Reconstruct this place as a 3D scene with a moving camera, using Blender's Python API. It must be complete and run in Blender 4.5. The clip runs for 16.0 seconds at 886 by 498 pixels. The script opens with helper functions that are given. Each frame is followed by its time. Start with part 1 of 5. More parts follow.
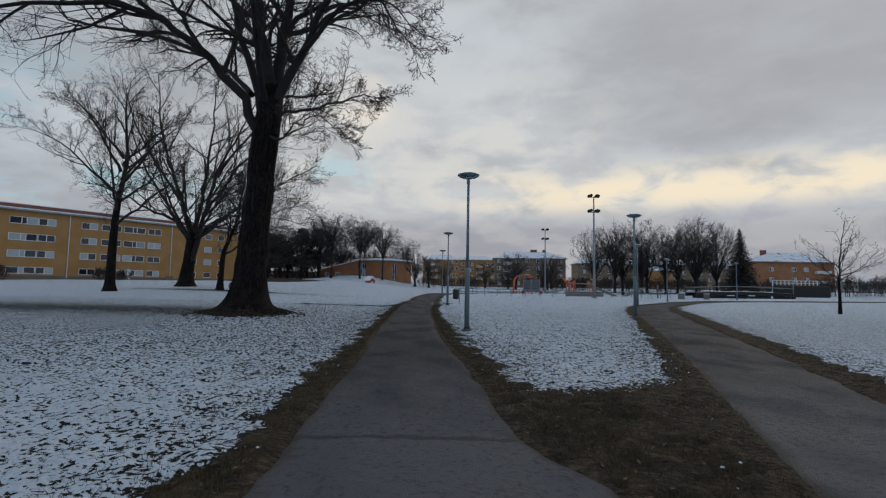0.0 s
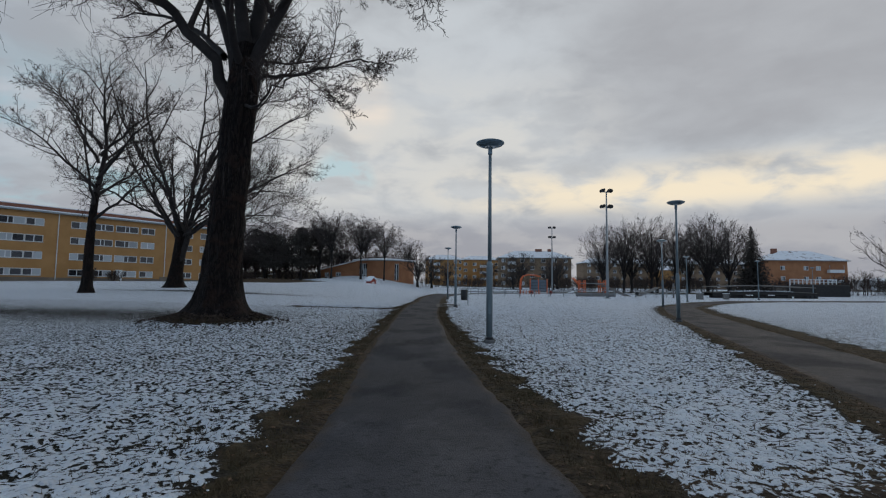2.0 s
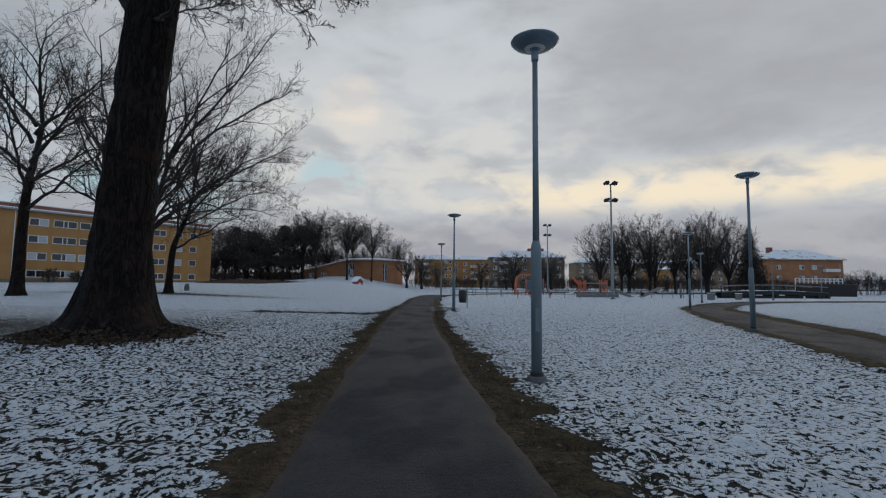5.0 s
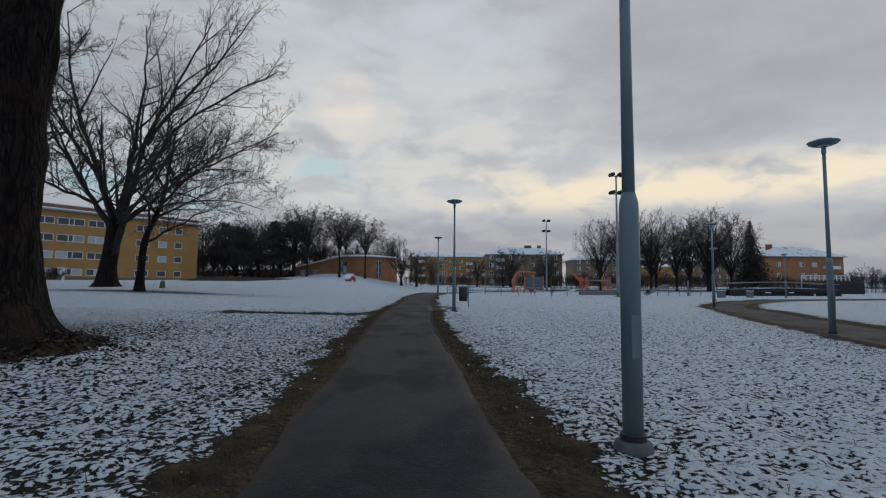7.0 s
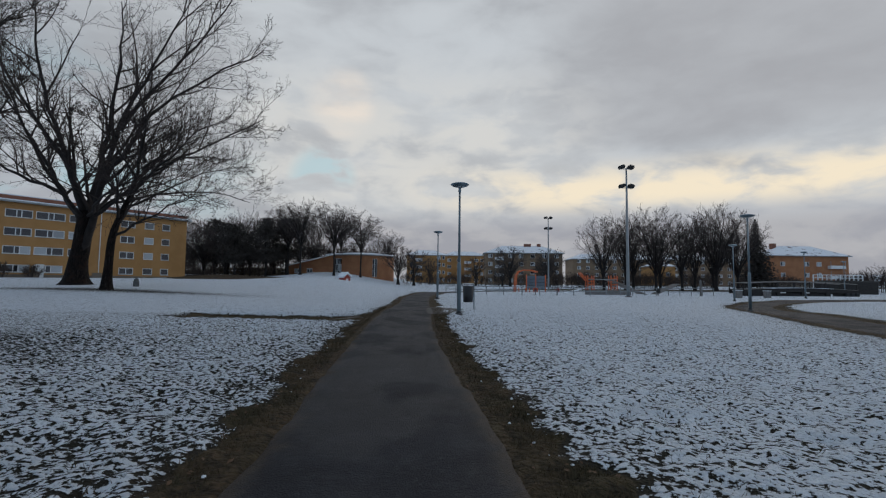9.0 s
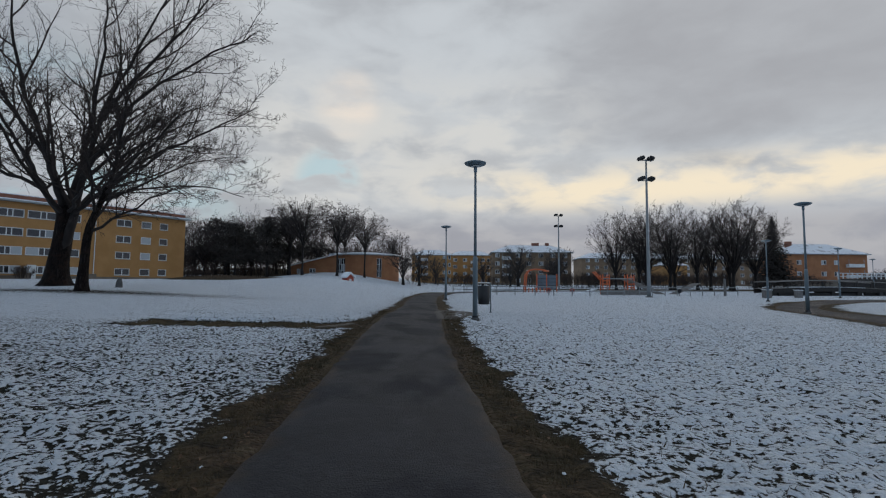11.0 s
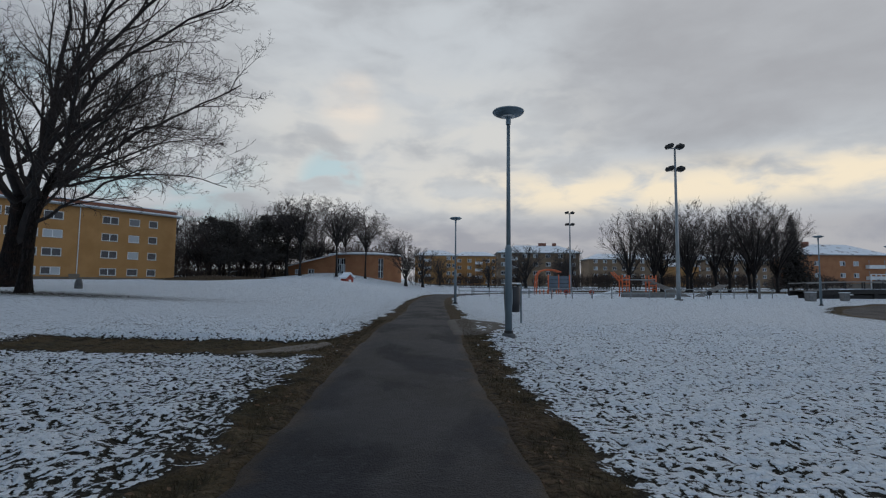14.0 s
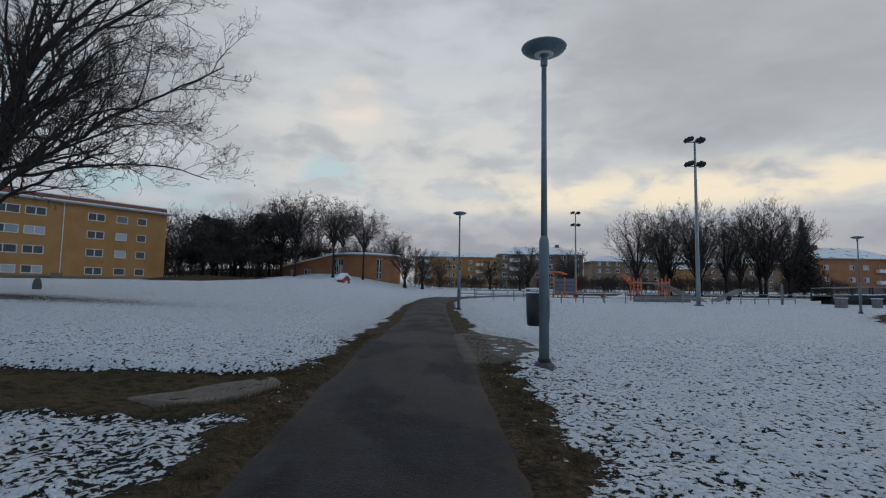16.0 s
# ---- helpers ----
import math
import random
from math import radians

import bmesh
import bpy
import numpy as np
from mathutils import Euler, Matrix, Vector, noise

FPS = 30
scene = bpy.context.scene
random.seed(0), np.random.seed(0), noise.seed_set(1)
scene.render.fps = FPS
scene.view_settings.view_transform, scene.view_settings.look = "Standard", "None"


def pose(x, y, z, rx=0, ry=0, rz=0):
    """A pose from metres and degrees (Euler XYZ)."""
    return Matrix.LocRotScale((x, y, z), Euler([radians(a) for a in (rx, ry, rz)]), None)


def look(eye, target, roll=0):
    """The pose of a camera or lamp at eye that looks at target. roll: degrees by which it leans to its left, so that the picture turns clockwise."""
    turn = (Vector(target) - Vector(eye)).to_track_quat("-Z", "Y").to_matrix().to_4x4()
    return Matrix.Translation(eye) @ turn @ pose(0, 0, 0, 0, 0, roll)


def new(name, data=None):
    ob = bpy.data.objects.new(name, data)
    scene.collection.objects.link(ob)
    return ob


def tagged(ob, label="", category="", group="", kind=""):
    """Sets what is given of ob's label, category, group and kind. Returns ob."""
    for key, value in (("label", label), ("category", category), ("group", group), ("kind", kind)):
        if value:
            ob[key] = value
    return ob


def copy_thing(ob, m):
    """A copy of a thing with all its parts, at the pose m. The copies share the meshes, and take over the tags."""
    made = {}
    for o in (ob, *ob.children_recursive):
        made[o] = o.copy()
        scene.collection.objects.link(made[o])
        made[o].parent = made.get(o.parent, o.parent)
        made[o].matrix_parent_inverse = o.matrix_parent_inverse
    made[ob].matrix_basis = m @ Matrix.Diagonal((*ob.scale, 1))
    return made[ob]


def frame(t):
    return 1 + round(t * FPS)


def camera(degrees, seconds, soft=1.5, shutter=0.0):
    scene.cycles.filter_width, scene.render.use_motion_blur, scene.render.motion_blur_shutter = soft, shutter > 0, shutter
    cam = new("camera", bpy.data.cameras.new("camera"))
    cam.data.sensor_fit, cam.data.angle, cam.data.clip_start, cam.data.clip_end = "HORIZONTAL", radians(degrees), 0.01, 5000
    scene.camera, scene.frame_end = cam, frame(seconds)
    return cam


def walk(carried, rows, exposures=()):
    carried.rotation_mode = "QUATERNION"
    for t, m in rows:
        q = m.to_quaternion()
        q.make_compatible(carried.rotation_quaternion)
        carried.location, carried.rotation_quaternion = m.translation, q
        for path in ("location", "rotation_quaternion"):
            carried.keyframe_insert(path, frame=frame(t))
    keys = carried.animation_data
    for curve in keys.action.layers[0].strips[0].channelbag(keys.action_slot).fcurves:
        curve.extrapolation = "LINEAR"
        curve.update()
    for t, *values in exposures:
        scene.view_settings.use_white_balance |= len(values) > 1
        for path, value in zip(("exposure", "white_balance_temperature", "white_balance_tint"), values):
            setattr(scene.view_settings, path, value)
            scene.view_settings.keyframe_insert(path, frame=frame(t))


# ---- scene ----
cam = camera(84.8, 16.0, 1.2)
PATH = [
    (0, (1.029, -0.763, 1.466), (1.04, 1.231, 1.615), 0.9),
    (0.5, (0.912, 0.114, 1.461), (0.923, 2.109, 1.608), 0.8),
    (1, (0.867, 1.032, 1.44), (0.878, 3.027, 1.589), 0.8),
    (1.5, (0.749, 2.0, 1.438), (0.754, 3.995, 1.585), 0.8),
    (2, (0.7, 2.93, 1.412), (0.703, 4.925, 1.563), 0.7),
    (2.5, (0.571, 3.818, 1.394), (0.573, 5.813, 1.539), 0.6),
    (3, (0.488, 4.726, 1.361), (0.498, 6.72, 1.51), 0.4),
    (3.5, (0.389, 5.629, 1.354), (0.401, 7.623, 1.507), 0.4),
    (4, (0.311, 6.544, 1.351), (0.334, 8.538, 1.505), 0.5),
    (4.5, (0.304, 7.467, 1.338), (0.344, 9.46, 1.495), 0.5),
    (5, (0.337, 8.388, 1.352), (0.386, 10.382, 1.507), 0.5),
    (7.5, (0.157, 12.769, 1.269), (0.23, 14.763, 1.414), 0.5),
    (8, (0.085, 13.744, 1.276), (0.159, 15.737, 1.42), 0.6),
    (8.5, (0.105, 14.564, 1.266), (0.188, 16.557, 1.41), 0.5),
    (9, (0.132, 15.467, 1.245), (0.214, 17.461, 1.388), 0.6),
    (11.5, (0.002, 19.688, 1.176), (0.06, 21.682, 1.322), 0.4),
    (12, (-0.007, 20.534, 1.162), (0.053, 22.528, 1.31), 0.5),
    (12.5, (-0.062, 21.444, 1.164), (-0.003, 23.438, 1.308), 0.5),
    (13, (-0.051, 22.223, 1.152), (-0.001, 24.217, 1.295), 0.5),
    (13.5, (-0.144, 23.069, 1.159), (-0.095, 25.063, 1.303), 0.5),
    (14, (-0.208, 23.939, 1.172), (-0.159, 25.933, 1.322), 0.5),
    (14.5, (-0.213, 24.753, 1.194), (-0.15, 26.745, 1.356), 0.7),
    (15, (-0.205, 25.667, 1.209), (-0.156, 27.659, 1.372), 0.7),
    (15.5, (-0.229, 26.491, 1.233), (-0.178, 28.484, 1.393), 0.7),
    (16, (-0.248, 27.375, 1.268), (-0.199, 29.369, 1.424), 0.9),
]
walk(cam, [(t, look(eye, target, roll)) for t, eye, target, roll in PATH])

# ---- light ----
SUN_AZ, SUN_EL = 32.0, 10.0   # degrees right of +y, above the horizon
sun_way = Vector((math.sin(radians(SUN_AZ)) * math.cos(radians(SUN_EL)), math.cos(radians(SUN_AZ)) * math.cos(radians(SUN_EL)), math.sin(radians(SUN_EL))))
sun_data = bpy.data.lights.new("sun", "SUN")
sun_data.energy, sun_data.angle, sun_data.color = 0.25, radians(25), (1.0, 0.88, 0.74)
sun = new("sun", sun_data)
sun.matrix_world = look(Vector((0, 0, 60)) + sun_way * 10, (0, 0, 60))


class Net:
    """Short hand for node trees."""

    def __init__(self, tree):
        self.t = tree
        tree.nodes.clear()

    def n(self, kind, ins=(), **props):
        nd = self.t.nodes.new(kind)
        for k, v in props.items():
            setattr(nd, k, v)
        for k, v in dict(ins).items():
            if isinstance(v, bpy.types.NodeSocket):
                self.t.links.new(v, nd.inputs[k])
            else:
                nd.inputs[k].default_value = v
        return nd

    def math(self, op, a, b=0.0, clamp=False):
        return self.n("ShaderNodeMath", {0: a, 1: b}, operation=op, use_clamp=clamp).outputs[0]

    def vec(self, op, a, b=(0, 0, 0)):
        return self.n("ShaderNodeVectorMath", {0: a, 1: b}, operation=op).outputs[1 if op == "DOT_PRODUCT" else 0]

    def ramp(self, v, lo, hi, a=0.0, b=1.0, smooth=True):
        return self.n("ShaderNodeMapRange", {0: v, 1: lo, 2: hi, 3: a, 4: b}, interpolation_type="SMOOTHSTEP" if smooth else "LINEAR").outputs[0]

    def mix(self, f, a, b):
        nd = self.n("ShaderNodeMix", data_type="RGBA")
        for sock, v in ((nd.inputs[0], f), (nd.inputs[6], a), (nd.inputs[7], b)):
            if isinstance(v, bpy.types.NodeSocket):
                self.t.links.new(v, sock)
            else:
                sock.default_value = (*v, 1) if isinstance(v, tuple) and len(v) == 3 else v
        return nd.outputs[2]

    def noise(self, vec, scale, detail=4.0, rough=0.55, distortion=0.0):
        return self.n("ShaderNodeTexNoise", {"Vector": vec, "Scale": scale, "Detail": detail, "Roughness": rough, "Distortion": distortion}).outputs[0]


def make_world():
    w = bpy.data.worlds.new("winter_sky")
    w.use_nodes = True
    scene.world = w
    g = Net(w.node_tree)
    way = g.vec("NORMALIZE", g.n("ShaderNodeTexCoord").outputs["Generated"])
    z = g.n("ShaderNodeSeparateXYZ", {0: way}).outputs[2]
    up = g.math("MAXIMUM", z, 0.0)
    flat = g.n("ShaderNodeVectorMath", {0: way, 3: g.math("DIVIDE", 1.0, g.math("ADD", up, 0.20))}, operation="SCALE").outputs[0]
    flat = g.vec("ADD", g.vec("MULTIPLY", flat, (0.8, 1.0, 0.3)), (5.3, 2.9, 0.4))
    sky = g.n("ShaderNodeTexSky", sky_type="NISHITA", sun_disc=False, sun_elevation=radians(SUN_EL), sun_rotation=radians(SUN_AZ), air_density=1.0, dust_density=2.0)
    clear = g.n("ShaderNodeVectorMath", {0: sky.outputs[0], 3: 0.10}, operation="SCALE").outputs[0]
    # haze pales the clear gaps
    clear = g.mix(0.70, clear, (0.46, 0.68, 0.76))
    big = g.noise(flat, 0.75, 4.0, 0.50, 0.15)
    fine = g.noise(flat, 2.4, 6.0, 0.55, 0.15)
    puffs = g.noise(g.vec("MULTIPLY", way, (9.0, 9.0, 21.0)), 1.0, 5.0, 0.52, 0.3)
    body = g.math("ADD", g.math("ADD", g.math("MULTIPLY", big, 0.45), g.math("MULTIPLY", fine, 0.30)), g.math("MULTIPLY", puffs, 0.25))

    def toward(x, y, zz, lo, hi):
        d = Vector((x, y, zz)).normalized()
        return g.ramp(g.vec("DOT_PRODUCT", way, tuple(d)), lo, hi)

    # thick cloud is grey, thin cloud pale
    thick = g.ramp(body, 0.40, 0.60)
    cloud = g.mix(thick, (0.555, 0.59, 0.625), (0.395, 0.415, 0.445))
    # the deck is thinner ahead, in loose bright rolls above the roofs
    thin = g.math("MULTIPLY", toward(-0.02, 0.94, 0.24, 0.90, 0.985), g.math("MULTIPLY", g.ramp(z, 0.10, 0.20), g.ramp(z, 0.46, 0.30)))
    thin = g.math("MULTIPLY", thin, g.ramp(puffs, 0.62, 0.40, 0.25, 1.0), True)
    cloud = g.mix(g.math("MULTIPLY", thin, 0.85), cloud, (0.67, 0.665, 0.64))
    # warm light under the cloud deck round the hidden sun
    near = g.vec("DOT_PRODUCT", way, tuple(sun_way))
    height = g.math("MULTIPLY", g.ramp(z, 0.125, 0.175), g.ramp(z, 0.255, 0.19))
    warm = g.math("MULTIPLY", g.math("MULTIPLY", g.ramp(near, 0.80, 0.985), height), g.ramp(puffs, 0.64, 0.40, 0.1, 1.0), True)
    cloud = g.mix(warm, cloud, (0.90, 0.79, 0.61))
    # grey bank above the roofs
    low = g.ramp(z, 0.165, 0.10)
    bank = g.mix(g.ramp(puffs, 0.40, 0.62), (0.42, 0.415, 0.435), (0.33, 0.335, 0.375))
    cloud = g.mix(g.math("MULTIPLY", low, 0.85), cloud, bank)
    # heavier grey to the north-east
    heavy = g.math("MULTIPLY", toward(0.62, 0.70, 0.40, 0.86, 0.99), g.ramp(z, 0.22, 0.30))
    cloud = g.mix(g.math("MULTIPLY", heavy, 0.6), cloud, (0.37, 0.375, 0.40))
    west = g.math("MULTIPLY", toward(-0.66, 0.72, 0.20, 0.90, 0.985), g.ramp(z, 0.40, 0.24))
    rift = g.math("MULTIPLY", toward(-0.20, 0.955, 0.205, 0.9972, 0.9995), g.ramp(z, 0.185, 0.205))
    gap = g.math("MULTIPLY", g.math("ADD", g.math("MULTIPLY", west, g.ramp(fine, 0.44, 0.60)), rift, True), g.ramp(puffs, 0.62, 0.46))
    # one lit puff of cloud
    puff = g.math("MULTIPLY", toward(-0.160, 0.924, 0.347, 0.9970, 0.9998), g.ramp(fine, 0.40, 0.60, 0.25, 1.0), True)
    cloud = g.mix(g.math("MULTIPLY", puff, 0.8), cloud, (0.86, 0.76, 0.66))
    out = g.mix(g.math("MULTIPLY", gap, 0.75), cloud, clear)
    # dusk: the dome darkens overhead and away from the west
    dusk = g.math("MULTIPLY", g.ramp(g.vec("DOT_PRODUCT", way, (0.42, 0.90, 0.0)), -0.15, 0.75, 0.90, 1.0), g.ramp(z, 0.50, 0.90, 1.0, 0.72))
    out = g.mix(g.ramp(g.vec("DOT_PRODUCT", way, (0.42, 0.90, 0.0)), 0.55, -0.2, 0.0, 0.85), out, g.vec("MULTIPLY", out, (0.80, 1.02, 1.30)))
    bg = g.n("ShaderNodeBackground", {0: out, 1: dusk})
    g.n("ShaderNodeOutputWorld", {0: bg.outputs[0]})


make_world()

# ---- materials ----


def material(name):
    m = bpy.data.materials.new(name)
    m.use_nodes = True
    return m, Net(m.node_tree)


def finish(g, color, rough=0.7, metal=0.0, bump=None, strength=0.3, distance=0.02, spec=0.5):
    ins = {"Base Color": color if isinstance(color, bpy.types.NodeSocket) else (*color, 1), "Roughness": rough, "Metallic": metal, "Specular IOR Level": spec}
    if bump is not None:
        ins["Normal"] = g.n("ShaderNodeBump", {"Height": bump, "Strength": strength, "Distance": distance}).outputs[0]
    b = g.n("ShaderNodeBsdfPrincipled", ins)
    g.n("ShaderNodeOutputMaterial", {0: b.outputs[0]})


def worn(name, a, b, scale=3.0, rough=0.7, metal=0.0, fine=40.0, bump=0.2, stretch=(1, 1, 1), random_tone=0.0):
    """A surface that varies between two colours at two scales."""
    m, g = material(name)
    p = g.vec("MULTIPLY", g.n("ShaderNodeTexCoord").outputs["Object"], stretch)
    n1, n2 = g.noise(p, scale, 5.0, 0.6), g.noise(p, fine, 3.0, 0.6)
    f = g.math("ADD", g.math("MULTIPLY", g.ramp(n1, 0.35, 0.65), 0.65), g.math("MULTIPLY", n2, 0.35), True)
    col = g.mix(f, a, b)
    if random_tone:
        r = g.n("ShaderNodeObjectInfo").outputs["Random"]
        col = g.mix(g.math("MULTIPLY", r, random_tone), col, tuple(c * 0.6 for c in a))
    finish(g, col, g.ramp(n2, 0.3, 0.7, rough - 0.1, min(rough + 0.1, 1.0)), metal, n2, bump, 0.01)
    return m


def ground_material():
    m, g = material("snowy_lawn")
    p = g.n("ShaderNodeTexCoord").outputs["Object"]
    cover = g.n("ShaderNodeAttribute", attribute_name="cover").outputs["Fac"]
    lump = g.n("ShaderNodeAttribute", attribute_name="lump").outputs["Fac"]
    mud = g.n("ShaderNodeAttribute", attribute_name="mud").outputs["Fac"]
    tuft = g.noise(p, 17.0, 4.0, 0.58)
    cell = g.n("ShaderNodeTexVoronoi", {"Vector": g.vec("ADD", p, g.vec("MULTIPLY", g.n("ShaderNodeTexNoise", {"Vector": p, "Scale": 9.0, "Detail": 2.0}).outputs[1], (0.13, 0.13, 0.13))), "Scale": 15.5}).outputs["Distance"]
    clump = g.noise(p, 5.5, 4.0, 0.6)
    grain = g.noise(p, 70.0, 3.0, 0.6)
    patch = g.noise(g.vec("MULTIPLY", p, (1.0, 1.6, 1.0)), 0.8, 6.0, 0.66)
    v = g.math("ADD", g.math("ADD", g.math("MULTIPLY", lump, 0.10), g.math("MULTIPLY", g.math("SUBTRACT", clump, 0.5), 0.30)), g.math("MULTIPLY", g.math("SUBTRACT", tuft, 0.5), 1.35))
    v = g.math("ADD", v, g.math("MULTIPLY", g.math("SUBTRACT", grain, 0.5), 0.42))
    v = g.math("ADD", v, g.math("MULTIPLY", g.math("SUBTRACT", patch, 0.5), 0.22))
    v = g.math("ADD", v, g.math("MULTIPLY", g.math("SUBTRACT", 0.46, cell), 0.52))
    v = g.math("ADD", v, cover)
    snow = g.ramp(v, 0.43, 0.50)
    grass = g.mix(g.ramp(g.noise(p, 1.1, 4.0, 0.6), 0.40, 0.62), (0.034, 0.033, 0.014), (0.082, 0.056, 0.027))
    grass = g.mix(g.ramp(grain, 0.35, 0.7), grass, (0.105, 0.074, 0.037))
    soil = g.mix(g.ramp(g.noise(p, 14.0, 5.0, 0.65), 0.35, 0.68), (0.045, 0.030, 0.020), (0.125, 0.082, 0.050))
    soil = g.mix(g.ramp(g.noise(p, 1.7, 5.0, 0.7, 0.6), 0.44, 0.62, 0.0, 0.75), soil, (0.040, 0.028, 0.021))
    soil = g.mix(g.ramp(g.noise(g.vec("ADD", p, (7.0, 3.0, 0.0)), 3.1, 4.0, 0.65), 0.54, 0.68, 0.0, 0.7), soil, (0.155, 0.118, 0.072))
    # near-black in the snow gaps: shadow among the grass put into the colour
    gap_shade = g.mix(g.ramp(grain, 0.35, 0.7), (0.013, 0.013, 0.010), (0.036, 0.031, 0.020))
    grass = g.mix(g.ramp(cover, 0.05, 0.35), grass, gap_shade)
    under = g.mix(g.math("MULTIPLY", mud, g.ramp(tuft, 0.25, 0.65, 0.55, 1.0)), grass, soil)
    under = g.mix(g.ramp(clump, 0.46, 0.66, 0.0, 0.75), under, (0.020, 0.016, 0.010))
    white = g.mix(g.ramp(tuft, 0.3, 0.7), (0.71, 0.765, 0.83), (0.80, 0.845, 0.90))
    # greyer drifts: shading of the uneven snow put into its colour
    white = g.mix(g.ramp(patch, 0.40, 0.64, 0.0, 0.45), white, (0.60, 0.65, 0.71))
    col = g.mix(snow, under, white)
    h = g.math("ADD", g.math("ADD", g.math("MULTIPLY", snow, 0.6), g.math("MULTIPLY", g.noise(p, 2.6, 4.0, 0.6), 1.6)), g.math("ADD", g.math("MULTIPLY", grain, 0.35), g.math("SUBTRACT", g.math("MULTIPLY", tuft, 0.9), g.math("MULTIPLY", cell, 1.3))))
    finish(g, col, g.ramp(snow, 0, 1, 0.95, 0.75), 0, h, 0.9, 0.06, 0.2)
    return m


def asphalt_material():
    m, g = material("damp_asphalt")
    p = g.n("ShaderNodeTexCoord").outputs["Object"]
    stone = g.n("ShaderNodeTexVoronoi", {"Vector": p, "Scale": 75.0}).outputs["Distance"]
    grit = g.noise(p, 60.0, 4.0, 0.8)
    wide = g.noise(p, 0.55, 5.0, 0.6)
    mid = g.noise(p, 3.2, 5.0, 0.62)
    patch = g.ramp(g.noise(g.vec("MULTIPLY", p, (1.0, 0.55, 1.0)), 0.9, 3.0, 0.5), 0.46, 0.60)
    col = g.mix(g.ramp(wide, 0.36, 0.62), (0.008, 0.0085, 0.012), (0.018, 0.019, 0.025))
    dry = g.math("MULTIPLY", g.ramp(g.math("ADD", g.n("ShaderNodeSeparateXYZ", {0: p}).outputs[1], g.math("MULTIPLY", g.math("SUBTRACT", wide, 0.5), 14.0)), 10.0, 2.5), 0.85)
    col = g.mix(dry, col, (0.112, 0.109, 0.116))
    col = g.mix(g.math("MULTIPLY", g.ramp(mid, 0.45, 0.72), 0.30), col, (0.055, 0.055, 0.062))
    col = g.mix(g.ramp(grit, 0.50, 0.66, 0.0, 0.36), col, (0.088, 0.088, 0.100))
    col = g.mix(g.ramp(stone, 0.0, 0.35, 0.45, 0.0), col, (0.020, 0.020, 0.022))
    blot = g.noise(p, 15.0, 4.0, 0.72)
    col = g.mix(g.ramp(blot, 0.50, 0.66, 0.0, 0.75), col, (0.012, 0.012, 0.015))
    col = g.mix(g.ramp(g.noise(p, 24.0, 3.0, 0.7), 0.56, 0.70, 0.0, 0.32), col, (0.098, 0.098, 0.108))
    # an older, coarser length before a cross joint
    ly = g.math("ADD", g.n("ShaderNodeSeparateXYZ", {0: p}).outputs[1], g.math("MULTIPLY", mid, 0.25))
    old = g.ramp(ly, 4.10, 4.02)
    col = g.mix(g.math("MULTIPLY", old, g.ramp(grit, 0.40, 0.62, 0.0, 0.45)), col, (0.115, 0.112, 0.112))
    joint = g.math("MULTIPLY", g.ramp(ly, 4.00, 4.05), g.ramp(ly, 4.16, 4.08))
    joint = g.math("MULTIPLY", joint, g.ramp(g.n("ShaderNodeSeparateXYZ", {0: p}).outputs[0], 2.9, 2.5))
    col = g.mix(g.math("MULTIPLY", joint, 0.7), col, (0.014, 0.014, 0.015))
    # soil trodden onto the margins
    edge = g.n("ShaderNodeAttribute", attribute_name="edge").outputs["Fac"]
    dirt = g.ramp(g.math("ADD", g.math("ADD", edge, g.math("MULTIPLY", g.math("SUBTRACT", mid, 0.5), 0.5)), g.math("MULTIPLY", g.math("SUBTRACT", grit, 0.5), 0.35)), 0.27, 0.02)
    col = g.mix(g.math("MULTIPLY", dirt, 0.85), col, (0.060, 0.043, 0.030))
    rough = g.math("ADD", g.math("MULTIPLY", patch, 0.16), g.ramp(grit, 0.3, 0.7, 0.62, 0.76))
    finish(g, col, rough, 0, g.math("ADD", g.math("ADD", stone, g.math("MULTIPLY", grit, 0.5)), blot), 0.7, 0.014, 0.28)
    return m


def bark_material(name, dark, light, scale):
    m, g = material(name)
    p = g.vec("MULTIPLY", g.n("ShaderNodeTexCoord").outputs["Object"], (1, 1, 0.22))
    ridge = g.n("ShaderNodeTexVoronoi", {"Vector": g.vec("ADD", p, g.n("ShaderNodeTexNoise", {"Vector": p, "Scale": 3.0}).outputs[1]), "Scale": scale}, feature="DISTANCE_TO_EDGE").outputs[0]
    q = g.n("ShaderNodeTexCoord").outputs["Object"]
    n = g.noise(p, 22.0, 5.0, 0.65)
    wide = g.noise(q, 1.4, 5.0, 0.65, 0.8)
    streak = g.noise(g.vec("MULTIPLY", q, (7.0, 7.0, 0.8)), 1.0, 5.0, 0.65, 0.5)
    col = g.mix(g.ramp(ridge, 0.0, 0.22), dark, light)
    col = g.mix(g.ramp(n, 0.35, 0.7, 0.0, 0.6), col, dark)
    col = g.mix(g.ramp(wide, 0.48, 0.66, 0.0, 0.65), col, (0.034, 0.019, 0.014))
    col = g.mix(g.math("MULTIPLY", g.ramp(streak, 0.54, 0.70), g.ramp(wide, 0.60, 0.42, 0.0, 0.75)), col, (0.062, 0.051, 0.047))
    bumps = g.math("ADD", g.math("ADD", g.math("MULTIPLY", g.ramp(ridge, 0, 0.25), 0.8), g.math("MULTIPLY", n, 0.35)), g.math("MULTIPLY", wide, 2.2))
    finish(g, col, 0.92, 0, bumps, 0.9, 0.06, 0.15)
    return m


